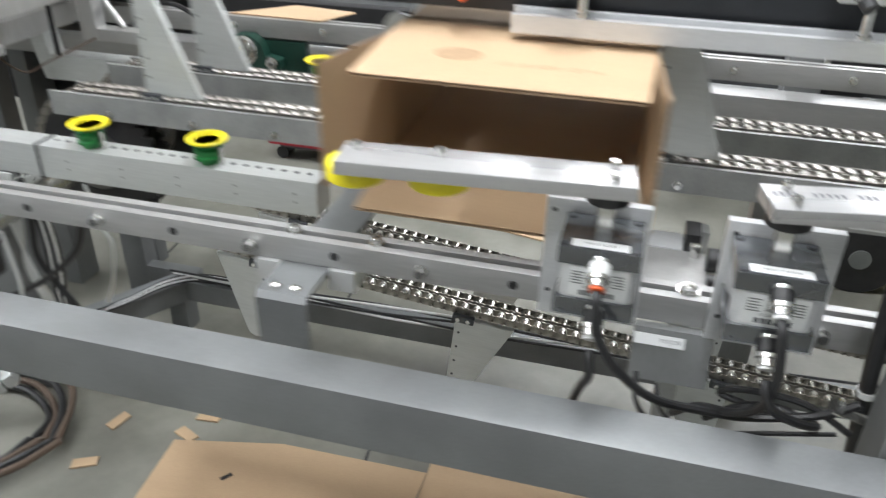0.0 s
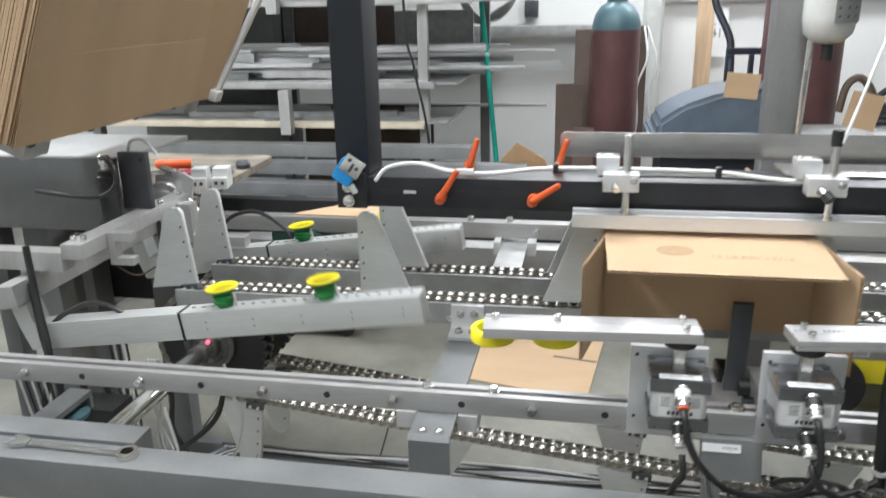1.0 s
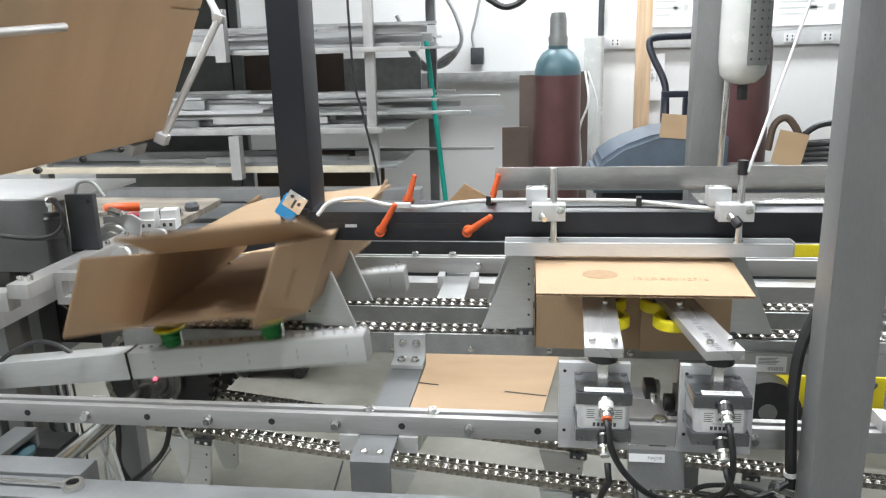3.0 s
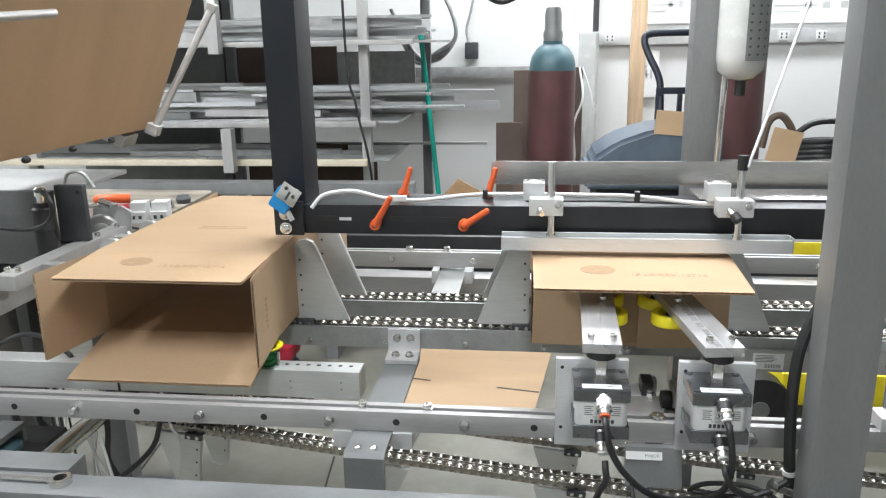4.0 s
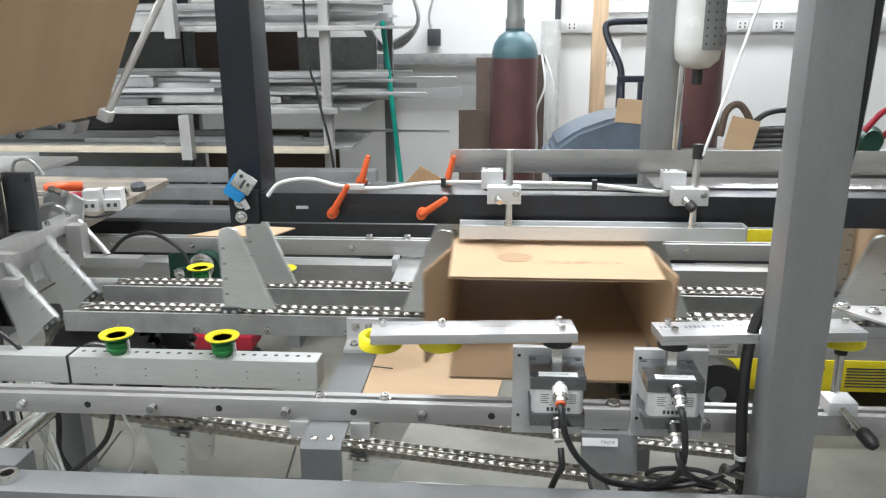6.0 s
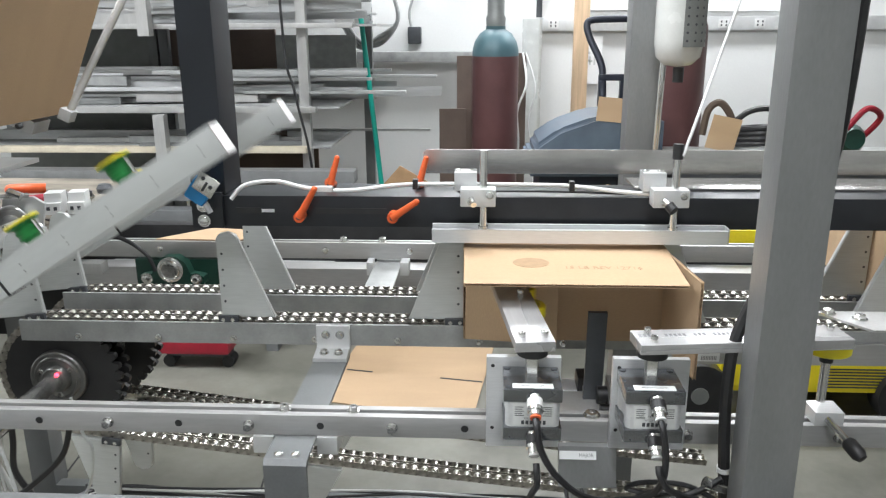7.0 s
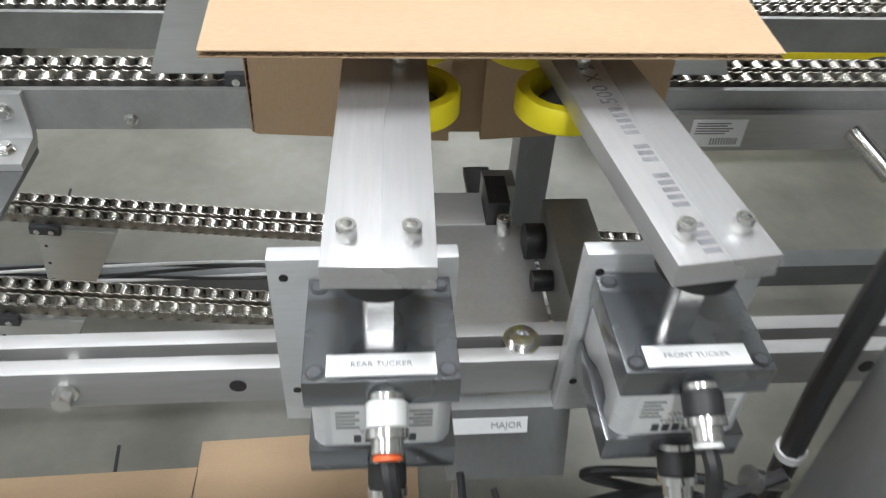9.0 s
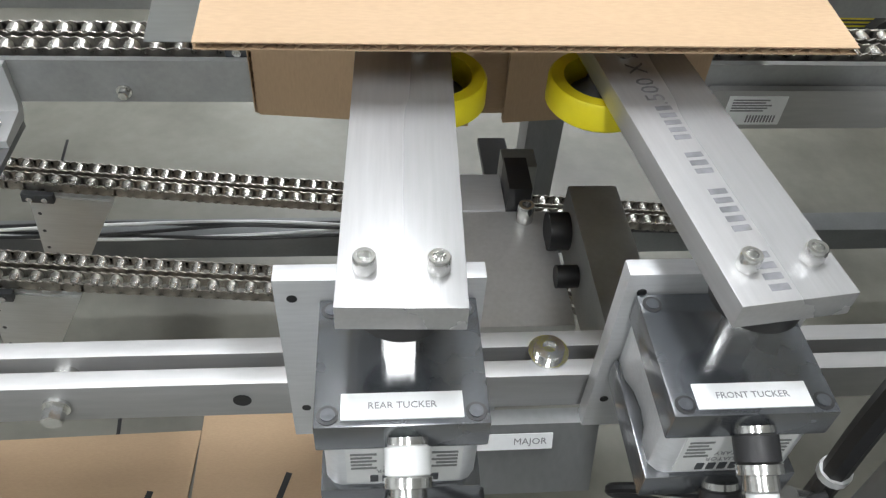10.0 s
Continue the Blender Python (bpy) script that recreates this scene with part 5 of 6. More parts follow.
box(bm, -0.03, 0.05, -0.03, 0.03, 0.1305, 0.15, 0.006)
part("saddle", bm, CHROME, jack)
bm = bmesh.new()
box(bm, -0.13, 0.13, -0.028, 0.028, 0.045, 0.0695, 0.004)
part("axle_plate", bm, DARKGREY, jack)
for x in (-0.12, 0.12):
    bm = bmesh.new()
    rod(bm, (x, -0.03, 0.025), (x, 0.03, 0.025), 0.025)
    part("castor", bm, RUBBER, jack)
bm = bmesh.new()
box(bm, -0.86, -0.47, 2.98, 3.2, FLOOR, FLOOR + 0.30, 0.01)
solid("floor_box", bm, DARKGREY, "dark grey box standing on the floor", "box")
base = thing("base_frame", "dark grey base tubes near the floor", "base frame")
bm = bmesh.new()
box(bm, -1.02, 1.6, 1.445, 1.495, 0.20, 0.255, 0.004)
part("tube", bm, FRAME, base)
bm = bmesh.new()
prism(bm, [(-1.0205, 1.445), (-1.0205, 1.495), (-1.06, 1.49), (-1.24, 1.20), (-1.19, 1.17)], "z", 0.20, 0.255)
part("side_tube", bm, FRAME, base)
bm = bmesh.new()
box(bm, -1.6, 1.6, 0.62, 0.67, 0.20, 0.255, 0.004)
part("tube", bm, FRAME, base)
for x in (-1.5, 1.45):
    for y in (1.445, 0.62):
        if y > 1 and x < 0:
            x = -1.08
        bm = bmesh.new()
        box(bm, x, x + 0.05, y, y + 0.05, FLOOR, 0.1995, 0.003)
        part("foot", bm, FRAME, base)
bm = bmesh.new()
box(bm, -1.235, -1.17, 1.50, 1.55, FLOOR, 0.7995, 0.003)
part("upright", bm, FRAME, base, "dark grey square tube upright")
bm = bmesh.new()
box(bm, -1.169, -1.0205, 1.4955, 1.53, 0.205, 0.25, 0.003)
part("link_tube", bm, FRAME, base)
loom = thing("wire_loom", "bundle of white and black wires along the base tube", "wires")
for k in range(5):
    bm = bmesh.new()
    cable(bm, [(-1.05 + 0.28 * i, 1.445 + 0.012 * math.sin(i * 1.7 + k), 0.262 + 0.006 * k + 0.006 * math.sin(i + 2 * k)) for i in range(7)], 0.0032, 6, 4)
    part("wire", bm, WHITE if k in (1, 3) else RUBBER, loom)

# ---- storage rack with metal stock ----
rack = thing("storage_rack", "grey steel storage rack with loaded shelves", "rack")
for x, y, w, mt in ((-0.882, 3.3, 0.045, STEEL2), (-0.68, 3.92, 0.05, FRAME), (-1.83, 3.92, 0.05, FRAME), (-1.77, 3.92, 0.05, FRAME), (-2.6, 3.3, 0.05, STEEL2)):
    bm = bmesh.new()
    box(bm, x, x + w, y, y + w, FLOOR, 2.4, 0.004)
    part("upright", bm, mt, rack)
for z0, z1, x1 in ((1.415, 1.437, -0.62), (1.045, 1.072, -0.80), (0.862, 0.89, -0.85), (1.75, 1.78, -0.7)):
    bm = bmesh.new()
    box(bm, -2.75, x1, 3.245, 3.30, z0, z1, 0.003)
    part("shelf_beam", bm, CREAM if z0 == 0.862 else STEEL2, rack, "pale shelf beam")
    bm = bmesh.new()
    box(bm, -2.7, x1 + 0.1, 3.302, 3.95, z1 - 0.015, z1 - 0.004, 0.002)
    part("shelf_board", bm, PLATE, rack)
for x, z0, z1 in ((-1.50, 0.84, 1.0445), (-1.525, 1.385, 1.62)):
    bm = bmesh.new()
    for a, b in (((-0.025, -0.02), (-0.025, 0.025)), ((0.02, 0.025), (-0.025, 0.025)), ((-0.02, 0.02), (-0.025, -0.02)), ((-0.02, 0.02), (0.02, 0.025))):
        box(bm, x + a[0], x + a[1], 3.20 + b[0], 3.20 + b[1], z0, z1)
    part("hanging_tube", bm, STEEL2, rack, "open square tube bolted to the shelf")
for x0, x1, z0, z1 in ((-1.72, -1.15, 1.15, 1.41), (-1.7, -0.95, 0.40, 0.86), (-1.15, -0.72, 1.12, 1.38)):
    bm = bmesh.new()
    box(bm, x0, x1, 3.96, 3.98, z0, z1, 0.002)
    part("back_board", bm, BROWN if z0 < 1 else BOARD if x0 < -1.5 else PLATE, rack, "back board of the rack")
# added grey sheet that stands for the shelves' shade on the wall
bm = bmesh.new()
box(bm, -2.7, -1.73, 3.96, 3.98, 0.45, 1.74, 0.002)
part("back_board", bm, CAPGREY, rack, "grey board added behind the rack for the shaded wall")
rng = random.Random(5)
for z, n, x_end in ((1.437, 38, -0.5), (1.072, 58, -0.45), (0.89, 6, -0.7)):
    top = {}
    for k in range(n):
        h, d, length = rng.choice((0.012, 0.018, 0.025, 0.035, 0.045)), rng.choice((0.018, 0.025, 0.035, 0.045)), rng.uniform(0.4, 1.5)
        yi = k % 10
        y = 3.315 + 0.058 * yi + rng.uniform(0, 0.01)
        zz = z + top.get(yi, 0.0)
        top[yi] = top.get(yi, 0.0) + (h if k % 3 < 2 else 0.5 * h) + 0.003
        x1 = x_end - abs(rng.gauss(0, 0.30)) + (0.25 if rng.random() < 0.15 else 0)
        if rng.random() < 0.4:
            x1 -= 0.6
        mt = rng.choice((DUSTY, ALU, WHITE_ALU, STEEL2, PLATE, DUSTY) if z > 1 else (DUSTY, PLATE, FRAME, STEEL2, BROWN))
        bm = bmesh.new()
        t_ = 0.003
        if k % 3 == 0:
            prism(bm, [(0, 0), (d, 0), (d, h), (d - t_, h), (d - t_, t_), (t_, t_), (t_, h), (0, h)], "x", -length, 0)
        elif k % 3 == 1:
            box(bm, -length, 0, 0, d, 0, t_)
            box(bm, -length, 0, 0, d, h - t_, h)
            box(bm, -length, 0, 0, t_, 0, h)
            box(bm, -length, 0, d - t_, d, 0, h)
        else:
            box(bm, -length, 0, 0, d, 0, h * 0.5, 0.001)
        solid("metal_bar", bm, mt, "length of grey metal profile stored on the rack", "metal bar", pose(x1, y, zz, 0, rng.uniform(-0.5, 0.5), max(-4.0, min(4.0, rng.gauss(0, 2.0)))), "metal stock")
bm = bmesh.new()
turn(bm, [(0.045, 0), (0.045, 0.5), (0.04, 0.5), (0.04, 0.02), (0.0001, 0.02)], (-1.84, 3.30, 1.485), (-1, 0.1, 0), 24)
solid("white_tube", bm, WHITE, "white plastic tube lying on the top shelf", "tube")
# stored sections in three greys, darker the lower they lie
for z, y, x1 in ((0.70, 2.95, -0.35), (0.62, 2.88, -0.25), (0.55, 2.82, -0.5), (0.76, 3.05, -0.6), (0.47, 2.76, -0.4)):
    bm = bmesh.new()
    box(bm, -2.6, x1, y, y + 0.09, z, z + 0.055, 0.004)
    solid("steel_beam", bm, POSTPAINT if z > 0.75 else FRAME if z > 0.6 else DARKGREY, "steel section stored low on the rack arms, darker grey lower down", "steel section", group="steel sections")
arms_ = thing("rack_trestle", "dark trestle that carries the steel sections", "trestle")
for x in (-2.3, -0.95):
    bm = bmesh.new()
    prism(bm, [(2.74, FLOOR), (3.2, FLOOR), (3.2, 0.755), (3.05, 0.755), (3.05, 0.698), (2.95, 0.698), (2.95, 0.618), (2.88, 0.618), (2.88, 0.548), (2.82, 0.548), (2.82, 0.468), (2.74, 0.468)], "x", x, x + 0.05)
    part("side_frame", bm, FRAME, arms_)
bm = bmesh.new()
rod(bm, (-0.505, 3.62, FLOOR), (-0.628, 3.55, 1.49), 0.0125)
solid("green_pole", bm, GREENP, "slim green pole leaning against the rack", "pole")
bm = bmesh.new()
box(bm, -1.0, 0.1, 4.52, 4.60, 1.215, 1.275, 0.004)
solid("wall_rail", bm, PLATE, "grey steel rail fixed along the wall", "rail")
for z, x0 in ((0.8865, -1.4), (1.0685, -1.5)):
    bm = bmesh.new()
    box(bm, x0, -0.32, 3.85, 3.875, z, z + 0.014, 0.002)
    solid("metal_bar", bm, DUSTY, "long thin steel bar sticking out of the rack", "metal bar", group="metal stock")

# ---- gas cylinders, hood, wall fittings ----
def gas_cylinder(x, y, r, top, shoulder, label):
    ob = thing("gas_cylinder", label, "gas cylinder", pose(x, y, FLOOR), "gas cylinders")
    h = top - FLOOR
    bm = bmesh.new()
    turn(bm, [(r * 0.9, 0), (r, 0.02), (r, h - 0.315)], (0, 0, 0), n=36)
    part("body", bm, MAROON, ob)
    bm = bmesh.new()
    turn(bm, [(r, h - 0.315), (r * 0.985, h - 0.285), (r * 0.9, h - 0.245), (r * 0.68, h - 0.205), (r * 0.42, h - 0.185), (r * 0.42, h - 0.17)], (0, 0, 0), n=36)
    part("shoulder", bm, shoulder, ob)
    bm = bmesh.new()
    turn(bm, [(r * 0.40, h - 0.172), (r * 0.42, h - 0.13), (r * 0.36, h - 0.115), (r * 0.36, h - 0.04), (r * 0.30, h - 0.008), (r * 0.14, h), (0.0001, h)], (0, 0, 0), n=28)
    part("valve_cap", bm, CAPGREY, ob, "grey screwed valve cap")


gas_cylinder(0.017, 3.8, 0.118, 1.59, TEAL, "maroon gas cylinder with teal shoulder and grey cap")
gas_cylinder(0.805, 3.45, 0.165, 1.70, MAROON, "tall maroon gas cylinder beside the wall")
for x, y, w, z1, a in ((-0.135, 3.98, 0.10, 1.27, 0), (-0.205, 3.9, 0.14, 1.0, 8), (0.125, 4.08, 0.13, 1.28, -4), (-0.11, 3.72, 0.14, 0.80, 3)):
    bm = bmesh.new()
    box(bm, -w / 2, w / 2, 0, 0.012, 0, z1 - FLOOR, 0.002)
    solid("leaning_board", bm, BOARD, "brown board standing behind the gas cylinder", "board", pose(x, y, FLOOR, 0, 0, a), "leaning boards")
bm = bmesh.new()
prism(bm, [(-0.60, 0.62), (-0.40, 0.84), (-0.28, 0.77), (-0.22, 0.60)], "y", 3.05, 3.06)
solid("cardboard_piece", bm, KRAFT_IN, "torn brown cardboard piece standing by the rack", "cardboard")
bm = bmesh.new()
box(bm, 0.475, 0.562, 4.40, 4.44, FLOOR, CEILING, 0.003)
solid("timber_stud", bm, PINE, "bare pine timber stud standing at the wall", "timber stud")
hood = thing("floor_machine", "slate blue plastic hood of a cart with navy handle", "cart", pose(0.42, 3.25, 0))
bm = bmesh.new()
sec = [(-0.24, 0.86), (-0.24, 0.93), (-0.14, 1.0), (0.0, 1.05), (0.16, 1.07), (0.30, 1.05), (0.30, 0.86)]
prism(bm, sec, "y", -0.2, 0.2)
bmesh.ops.bevel(bm, geom=list(bm.edges), offset=0.02, segments=3, affect="EDGES")
part("hood", bm, HOODBLUE, hood)
bm = bmesh.new()
prism(bm, [(-0.27, 0.80), (-0.27, 0.88), (0.32, 0.90), (0.32, 0.80)], "y", -0.23, 0.23)
bmesh.ops.bevel(bm, geom=list(bm.edges), offset=0.012, segments=2, affect="EDGES")
part("rim", bm, HOODBLUE, hood)
bm = bmesh.new()
box(bm, -0.22, 0.27, -0.18, 0.18, FLOOR, 0.80, 0.02)
part("base", bm, NAVY, hood)
bm = bmesh.new()
cable(bm, [(0.10, 0.22, 1.0), (0.10, 0.26, 1.17), (0.09, 0.28, 1.25), (0.04, 0.32, 1.36), (0.025, 0.34, 1.42), (0.05, 0.35, 1.445), (0.15, 0.35, 1.45), (0.30, 0.35, 1.45)], 0.017, 10)
part("handle", bm, NAVY, hood, "bent navy tube handle")
bm = bmesh.new()
box(bm, 0.08, 0.26, 0.24, 0.28, 1.17, 1.20, 0.006)
box(bm, 0.08, 0.26, 0.24, 0.28, 1.06, 1.08, 0.006)
box(bm, 0.18, 0.20, 0.24, 0.28, 1.08, 1.17, 0.004)
box(bm, 0.08, 0.11, 0.24, 0.28, 1.0, 1.17, 0.004)
part("handle_bracket", bm, NAVY, hood)
for x, z, w, h, a in ((0.50, 1.08, 0.13, 0.10, 5), (0.955, 0.985, 0.12, 0.14, 12)):
    bm = bmesh.new()
    box(bm, -w / 2, w / 2, 0, 0.004, -h / 2, h / 2)
    solid("cardboard_tag", bm, KRAFT, "small brown cardboard sheet hung on the cart", "cardboard", pose(x, 3.046 if x < 0.9 else 3.02, z, 0, a, 0))
hose("brown hose looped over the bench", [(0.93, 3.25, 0.95), (0.95, 3.25, 1.06), (1.0, 3.25, 1.09), (1.05, 3.25, 1.03), (1.08, 3.25, 0.93)], 0.016, BROWN)
hose("black hose coiled on the bench", [(1.08, 3.3, 1.0), (1.15, 3.3, 1.05), (1.25, 3.3, 1.06), (1.4, 3.3, 1.03)], 0.014)
for k in range(4):
    hose("black welding cable coiled on the bench", [(1.04 + 0.01 * k, 3.2, 0.915 + 0.022 * k), (1.16, 3.12, 0.93 + 0.022 * k), (1.30, 3.2, 0.92 + 0.022 * k), (1.2, 3.3, 0.92 + 0.02 * k), (1.06, 3.22, 0.915 + 0.022 * k)], 0.012)
bench = thing("side_bench", "grey bench along the wall with tools and hoses", "bench")
bm = bmesh.new()
box(bm, 0.72, 2.2, 2.98, 3.24, 0.86, 0.90, 0.004)
part("top", bm, PLATE, bench)
bm = bmesh.new()
box(bm, 0.76, 2.15, 3.0, 3.2, FLOOR, 0.859, 0.004)
part("cabinet", bm, DARKGREY, bench)
tools = thing("power_tool", "black power tool with pink cable on the bench", "power tool", pose(1.42, 3.05, 0.905))
bm = bmesh.new()
turn(bm, [(0.05, 0), (0.06, 0.02), (0.06, 0.14), (0.04, 0.18), (0.0001, 0.18)], (0, 0, 0.06), (0, -1, 0.1), 20)
part("motor", bm, DARKGREEN, tools)
bm = bmesh.new()
cable(bm, [(0.05, -0.1, 0.06), (0.1, -0.15, 0.16), (0.02, -0.2, 0.2), (-0.05, -0.2, 0.12)], 0.012)
part("cable", bm, RED, tools)
cond = thing("wall_raceway", "grey wall cable raceway with sockets", "raceway")
bm = bmesh.new()
box(bm, 0.30, 3.0, 4.585, 4.6195, 1.39, 1.47, 0.004)
part("channel", bm, WHITE_ALU, cond)
for x in (0.37, 1.37, 1.58):
    bm = bmesh.new()
    box(bm, x - 0.03, x + 0.03, 4.578, 4.5845, 1.405, 1.455, 0.002)
    pl = part("socket_plate", bm, WHITE, cond)
    bm = bmesh.new()
    for dx in (-0.014, 0.014):
        for dz in (-0.01, 0.01):
            box(bm, x + dx - 0.004, x + dx + 0.004, 4.5765, 4.578, 1.43 + dz - 0.006, 1.43 + dz + 0.006)
    part("socket", bm, DARKGREY, pl)
bm = bmesh.new()
rod(bm, (0.285, 4.58, 1.47), (0.285, 4.58, CEILING), 0.018)
solid("conduit", bm, DARKGREY, "vertical dark conduit on the wall", "conduit")
for x, z, w, h in ((0.72, 1.62, 0.30, 0.22), (0.60, 1.22, 0.14, 0.28), (1.06, 1.62, 0.34, 0.22), (1.5, 1.60, 0.5, 0.2)):
    sheet = thing("wall_paper_sheet", "white printed paper sheet pinned to the wall", "paper sheet", pose(x, 4.6, z), "wall sheets")
    bm = bmesh.new()
    box(bm, -w / 2, w / 2, 0.0, 0.003, -h / 2, h / 2)
    part("paper", bm, LABEL, sheet)
    for k in range(4):
        bm = bmesh.new()
        box(bm, -w * 0.4, -w * 0.4 + w * (0.3 + 0.1 * (k % 3)), -0.0006, 0.0, h * (0.3 - 0.17 * k), h * (0.3 - 0.17 * k) + 0.012)
        part("print", bm, ALU_MATT, sheet)
    for k in range(3):
        bm = bmesh.new()
        box(bm, w * (0.2 * k - 0.05), w * (0.2 * k + 0.03), -0.0006, 0.0, -h * 0.1, h * 0.08)
        part("print", bm, ALU_MATT, sheet)
jb = thing("wall_socket", "dark socket box hanging on the wall by its cable", "socket box")
bm = bmesh.new()
box(bm, -0.50, -0.42, 4.55, 4.6195, 1.32, 1.42, 0.01)
part("box", bm, DARKGREY, jb)
bm = bmesh.new()
cable(bm, [(-0.48, 4.58, 1.42), (-0.49, 4.58, 1.5), (-0.46, 4.58, 1.62), (-0.40, 4.58, 1.9)], 0.008)
part("cable", bm, PLATE, jb)
hose("dark hose loop hanging from above", [(-0.42, 4.3, CEILING), (-0.42, 4.3, 2.1), (-0.40, 4.3, 1.75), (-0.34, 4.3, 1.67), (-0.26, 4.3, 1.64), (-0.17, 4.3, 1.68), (-0.12, 4.3, 1.78), (-0.10, 4.3, 2.1), (-0.10, 4.3, CEILING)], 0.018)
for k in range(3):
    hose("grey hose looped at the end of the rack", [(-0.85, 4.0, 1.6 - 0.03 * k), (-0.72, 4.0, 1.36 - 0.02 * k), (-0.60, 4.0, 1.33 + 0.02 * k), (-0.50, 4.0, 1.45), (-0.53, 4.0, 1.6), (-0.62, 4.0, 1.75)], 0.011, PLATE)
hose("thin dark wire hanging in front of the rack", [(-0.93, 3.2, CEILING), (-0.92, 3.2, 1.5), (-0.88, 3.2, 1.15), (-0.83, 3.2, 0.9), (-0.80, 3.2, 0.6)], 0.006)
bm = bmesh.new()
prism(bm, [(0.245 + 0.055 * math.cos(a * 0.5236) + 0.012 * math.sin(a * 2.1), 4.53 + 0.04 * math.sin(a * 0.5236)) for a in range(12)], "z", 0.75, 1.46)
solid("plastic_sleeve", bm, CLEARISH, "crumpled milky plastic sleeve hanging under the conduit", "plastic sleeve")
hose("thin white cord hanging behind the gas cylinder", [(0.17, 4.07, 1.28), (0.185, 3.98, 1.12), (0.14, 3.96, 0.98), (0.15, 3.97, 0.80), (0.13, 3.98, 0.6), (0.13, 3.95, 0.2), (0.16, 3.93, 0.108)], 0.006, WHITE, "cord")
hose("thin white cord hanging behind the gas cylinder", [(0.185, 4.07, 1.28), (0.235, 4.0, 1.1), (0.20, 3.98, 0.92), (0.23, 3.98, 0.7), (0.22, 3.96, 0.22), (0.25, 3.93, 0.108)], 0.005, WHITE, "cord")
# air preparation column
col = thing("air_filter_unit", "air filter with milky bowl on a grey column", "air filter")
bm = bmesh.new()
box(bm, 0.292, 0.36, 1.58, 1.65, FLOOR, 2.3, 0.004)
part("column", bm, POSTPAINT, col)
bm = bmesh.new()
turn(bm, [(0.0001, 1.328), (0.03, 1.333), (0.048, 1.35), (0.053, 1.38), (0.053, 1.56), (0.05, 1.58)], (0.388, 1.535, 0), n=32)
bowl = part("bowl", bm, CLEARISH, col, "milky plastic filter bowl")
bm = bmesh.new()
arc = [-1.65 + 0.1 * i for i in range(16)]
prism(bm, [(0.388 + 0.0555 * math.cos(a), 1.535 + 0.0555 * math.sin(a)) for a in arc] + [(0.388 + 0.054 * math.cos(a), 1.535 + 0.054 * math.sin(a)) for a in reversed(arc)], "z", 1.372, 1.522)
guard = part("guard", bm, CAPGREY, bowl, "grey perforated bowl guard")
for i in range(4):
    a = -1.5 + 0.34 * i
    for k in range(8):
        bm = bmesh.new()
        rod(bm, (0.388 + 0.0548 * math.cos(a), 1.535 + 0.0548 * math.sin(a), 1.385 + 0.017 * k), (0.388 + 0.0558 * math.cos(a), 1.535 + 0.0558 * math.sin(a), 1.385 + 0.017 * k), 0.0028, n=8)
        part("hole", bm, DARKGREY, guard)
bm = bmesh.new()
box(bm, 0.33, 0.45, 1.50, 1.577, 1.58, 1.66, 0.006)
part("head", bm, CAPGREY, col)
bm = bmesh.new()
rod(bm, (0.392, 1.535, 1.328), (0.392, 1.535, 1.295), 0.012)
part("drain", bm, RUBBER, col)
bm = bmesh.new()
rod(bm, (0.358, 1.54, 1.345), (0.352, 1.555, 0.9), 0.0075)
part("drain_tube", bm, CHROME, col)
# yellow floor truck beyond the conveyor
truck = thing("floor_truck", "yellow floor truck with black wheels behind the conveyor", "truck", pose(1.1, 2.35, 0))
bm = bmesh.new()
box(bm, -0.33, 0.5, -0.15, 0.2, 0.215, 0.333, 0.015)
deck = part("deck", bm, YPAINT, truck)
bm = bmesh.new()
for k in range(7):
    box(bm, 0.03, 0.3, -0.1515, -0.15, 0.235 + 0.011 * k, 0.240 + 0.011 * k)
part("vent", bm, DARKGREY, deck)
for x in (-0.40, 0.30):
    bm = bmesh.new()
    rod(bm, (x, -0.18, FLOOR + 0.11), (x, -0.10, FLOOR + 0.11), 0.11, n=32)
    whl = part("wheel", bm, RUBBER, truck)
    bm = bmesh.new()
    rod(bm, (x, -0.185, FLOOR + 0.11), (x, -0.18, FLOOR + 0.11), 0.03, n=20)
    part("wheel_cap", bm, CAPGREY, whl)
bm = bmesh.new()
box(bm, -0.22, 0.6, 0.43, 0.5, 0.56, 0.66, 0.008)
sign = part("side_panel", bm, YPAINT, truck, "yellow panel with black lettering bars")
bm = bmesh.new()
for k in range(4):
    box(bm, 0.08 + 0.06 * k, 0.12 + 0.06 * k, 0.4285, 0.43, 0.585, 0.635)
part("print", bm, TEXT, sign)
bm = bmesh.new()
box(bm, -0.10, 0.45, 0.2005, 0.429, 0.215, 0.56, 0.004)
part("body", bm, DARKGREY, truck)
bm = bmesh.new()
box(bm, 1.0, 1.22, 3.35, 3.45, 0.26, 0.32, 0.02)
box(bm, 1.05, 1.1, 3.37, 3.43, FLOOR, 0.2605, 0.01)
solid("red_tool_case", bm, RED, "red tool case standing on the floor", "tool case")
# black screen behind the rear rail
rear = thing("rear_screen", "black rear screen of the conveyor with pale strips", "screen")
for x0, x1 in ((-1.0, -0.42), (0.12, 0.35), (0.45, 0.75)):
    bm = bmesh.new()
    box(bm, x0, x1, 1.62, 1.6398, 0.80, 0.838, 0.002)
    part("cover_strip", bm, ALU_MATT, rear, "pale cover strip")
bm = bmesh.new()
box(bm, 0.56, 0.86, 1.632, 1.6395, 0.884, 0.929, 0.001)
sign = part("sign", bm, YPAINT, rear, "yellow sign strip with black lettering")
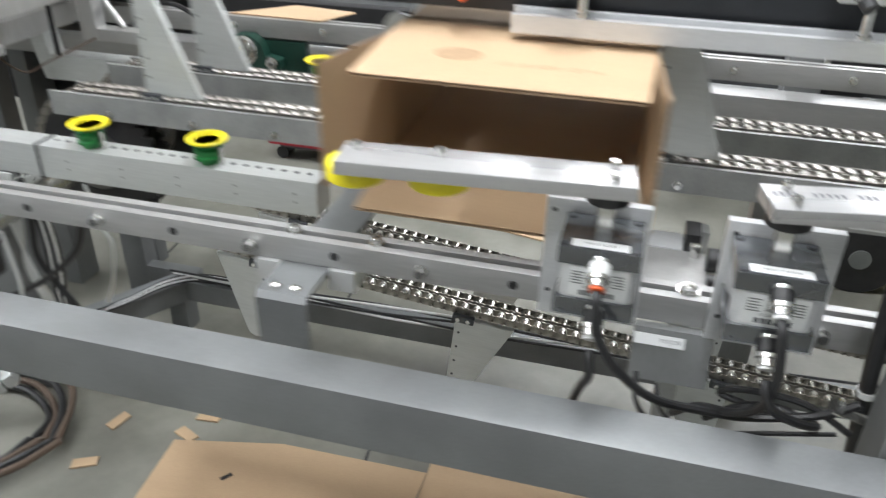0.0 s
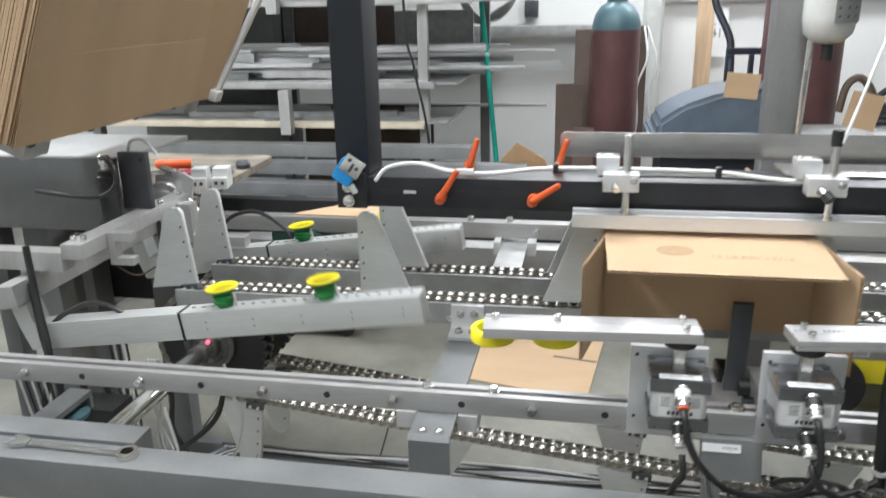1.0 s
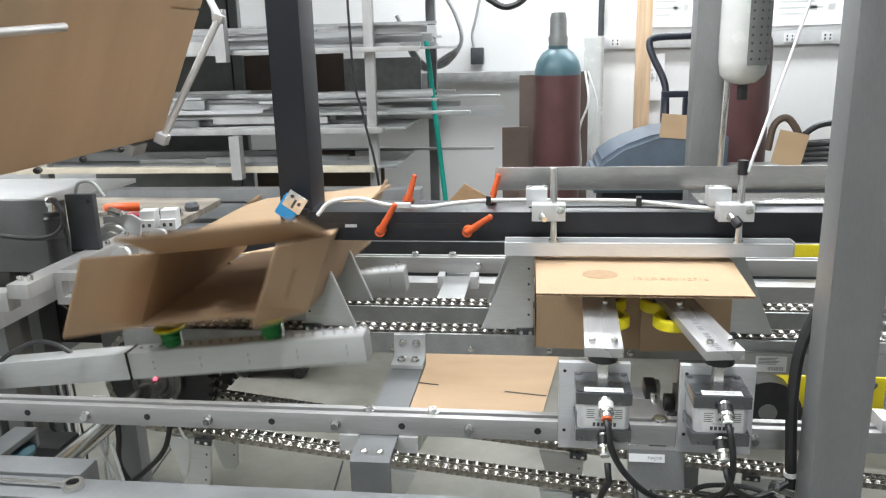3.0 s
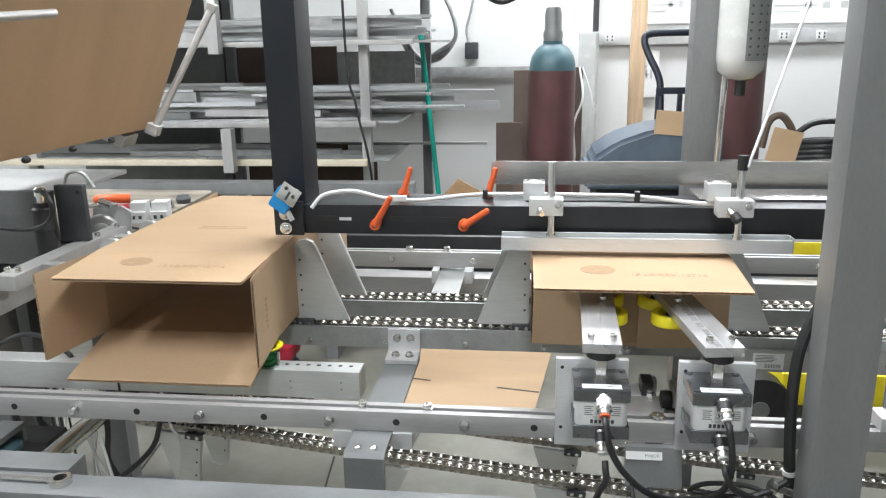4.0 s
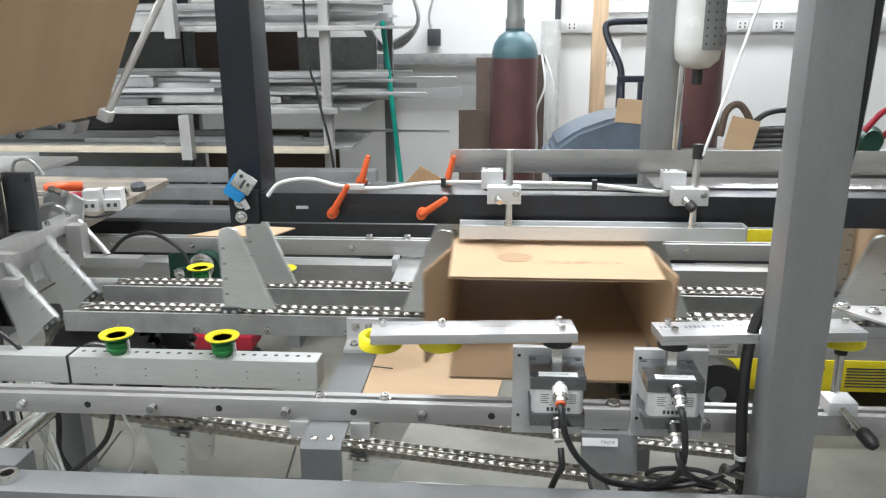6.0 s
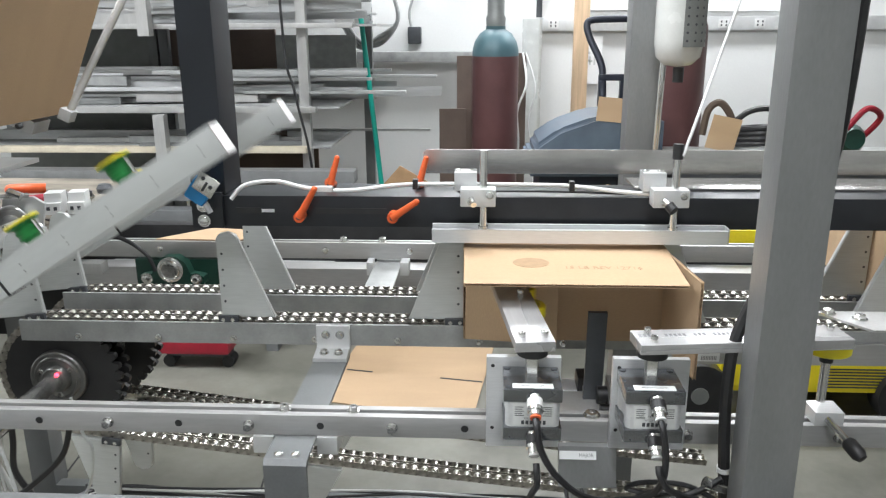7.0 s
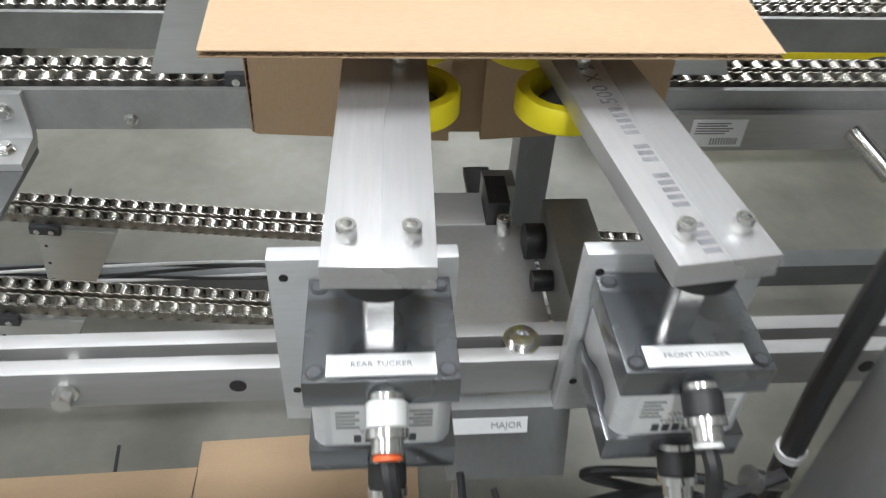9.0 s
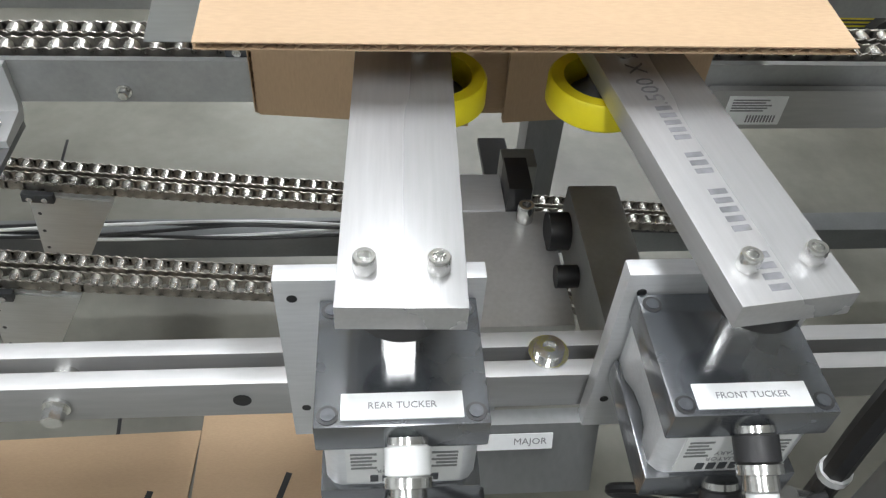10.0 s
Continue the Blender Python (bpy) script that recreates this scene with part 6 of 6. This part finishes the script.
for k in range(5):
    bm = bmesh.new()
    box(bm, 0.68 + 0.03 * k, 0.70 + 0.03 * k, 1.6312, 1.632, 0.891, 0.921)
    part("print", bm, RUBBER, sign)
bm = bmesh.new()
box(bm, -1.6, 1.6, 1.64, 1.68, 0.62, 0.93, 0.003)
part("panel", bm, RUBBER, rear)
for x in (-1.5, 1.45):
    bm = bmesh.new()
    box(bm, x, x + 0.05, 1.56, 1.6395, FLOOR, 0.93, 0.003)
    part("leg", bm, FRAME, rear)


# ---- motion ----
def cyclic(rows):
    """Rows of one machine cycle, run on into the next one."""
    out = [r for r in rows]
    for t, v in rows:
        if rows[-1][0] < t + CYCLE < 9.95:
            out.append((t + CYCLE, v))
    later = [(t + CYCLE, v) for t, v in rows if t + CYCLE >= 9.95]
    (t0, v0), (t1, v1) = out[-1], later[0] if later else (11.0, out[-1][1])
    return out + [(10.0, v0 + (v1 - v0) * (10.0 - t0) / (t1 - t0))]


LIFT = [(0.0, 0), (0.8, 0), (0.9, 1.5), (1.0, 7.4), (1.1, 12.5), (1.2, 19), (1.3, 27), (1.4, 36.5), (1.5, 46), (1.6, 55), (1.7, 62), (1.8, PICK), (2.2, PICK), (2.3, 61), (2.4, 54), (2.5, 45.3), (2.6, 36.5), (2.7, 28.5), (2.8, 20), (2.9, 12), (3.0, 6), (3.2, 1), (3.4, 0), (5.6, 0)]
REAR = [(0.0, 185), (1.0, 184), (1.1, 174), (1.2, 150), (1.3, 110), (1.4, 93), (1.5, 88), (4.55, 88), (4.65, 100), (4.75, 128), (4.85, 150), (4.95, 164), (5.05, 175), (5.15, 183), (5.6, 184)]
FRONT = [(0.0, 10), (0.3, 6), (1.85, 6), (1.95, 30), (2.05, 68), (2.15, 92), (2.25, 97), (5.2, 97), (5.3, 97), (5.4, 78), (5.5, 48), (5.6, 22), (5.64, 12)]
KICK = [(0.0, -95), (0.72, -95), (0.80, -40), (0.9, 6), (1.62, 6), (1.78, -95), (5.6, -95)]


def motions():
    for ob, x0, cy in flights:
        walk(ob, [(t, Matrix.Translation((0, cy, 0)) @ along(x0 + s - HUB[0])) for t, s in INDEX])
    for ob in chains:
        for i in range(222):
            link = piece("chain_link", LINK, ob, Matrix())
            d0 = -2.42 + PITCH * i
            walk(link, [(t, along(d0 + s - 0.535)) for t, s in INDEX])
    walk(arms, [(t, arm_space(a)) for t, a in cyclic(LIFT)])
    walk(arm1, [(t, pose(*SHAFT_1, 0, 0, 0, a)) for t, a in cyclic(REAR)])
    walk(arm2, [(t, pose(*SHAFT_2, 0, 0, 0, a)) for t, a in cyclic(FRONT)])
    walk(kicker, [(t, pose(0.128, 0.832, 0.80, a, 0, 0)) for t, a in cyclic(KICK)])
    # carton on the conveyor from the start
    walk(carton_a["thing"], [(t, pose(HOME + s, 1.057, 0.949)) for t, s in INDEX])
    # carton that comes from the magazine
    rows = []
    for t, a in LIFT:
        if t < 2.2 or t > 3.4:
            continue
        slide = UPLIFT if t < 2.9 else UPLIFT * max(0, (3.4 - t) / 0.5)
        rows.append((t, arm_space(a) @ pose(HOME - PIVOT[0] + slide, 1.057, 0.003 if t > 3.1 or t < 2.25 else -0.007)))
    rows = [(0.0, rows[0][1])] + rows + [(t, pose(HOME + s - STEP, 1.057, 0.949)) for t, s in INDEX if t > 4]
    walk(carton_b["thing"], rows)
    fold = [(0.0, 1.2), (2.2, 1.2), (2.5, 2), (2.6, 4), (2.7, 8), (2.9, 42), (3.1, 80), (3.25, 90), (10.0, 90)]
    for nm in ("bottom_panel", "top_panel", "left_panel", "right_panel"):
        walk(carton_b[nm], [(t, panel_poses(a)[nm]) for t, a in fold])
        walk(carton_a[nm], [(t, panel_poses(90)[nm]) for t in (0.0, 10.0)])
    for c, off in ((carton_a, 0.0), (carton_b, CYCLE)):
        for nm in ("top", "bottom", "left", "right"):
            walk(c[nm + "_back"], [(t, hinge("back", -4 if nm in ("top", "bottom") else 4)) for t in (0.0, 10.0)])
        flap = {"top": [(0.0, -3), (10.0, -3)], "bottom": [(0.0, -8), (0.7, -8), (0.8, 40), (0.9, 93), (10.0, 93)], "left": [(0.0, 14), (1.05, 12), (1.2, -20), (1.3, -60), (1.4, -86), (10.0, -84)], "right": [(0.0, -6), (1.9, -6), (2.0, 30), (2.1, 70), (2.2, 84), (10.0, 84)]}
        for nm, rows in flap.items():
            if off:
                pre = {"bottom": [(0.0, 0), (2.3, 0), (2.4, 15), (2.5, 35), (2.7, 52), (2.9, 38), (3.2, -13), (4.2, -13), (4.6, -9)], "right": [(0.0, 0), (2.3, 0), (2.4, 15), (2.5, 35), (2.7, 54), (2.9, 38), (3.2, -6)], "left": [(0.0, 0), (2.3, 0), (2.4, 17), (2.5, 38), (2.7, 56), (2.9, 42), (3.2, 11), (5.0, 11)], "top": [(0.0, 0), (2.3, 0), (2.4, 17), (2.5, 38), (2.7, 57), (2.9, 42), (3.2, -3)]}[nm]
                rows = pre + [(t + off, v) for t, v in rows if t + off < 10.0] + [(10.0, rows[-1][1])]
            walk(c[nm + "_front"], [(t, hinge("front", v)) for t, v in rows])


motions()
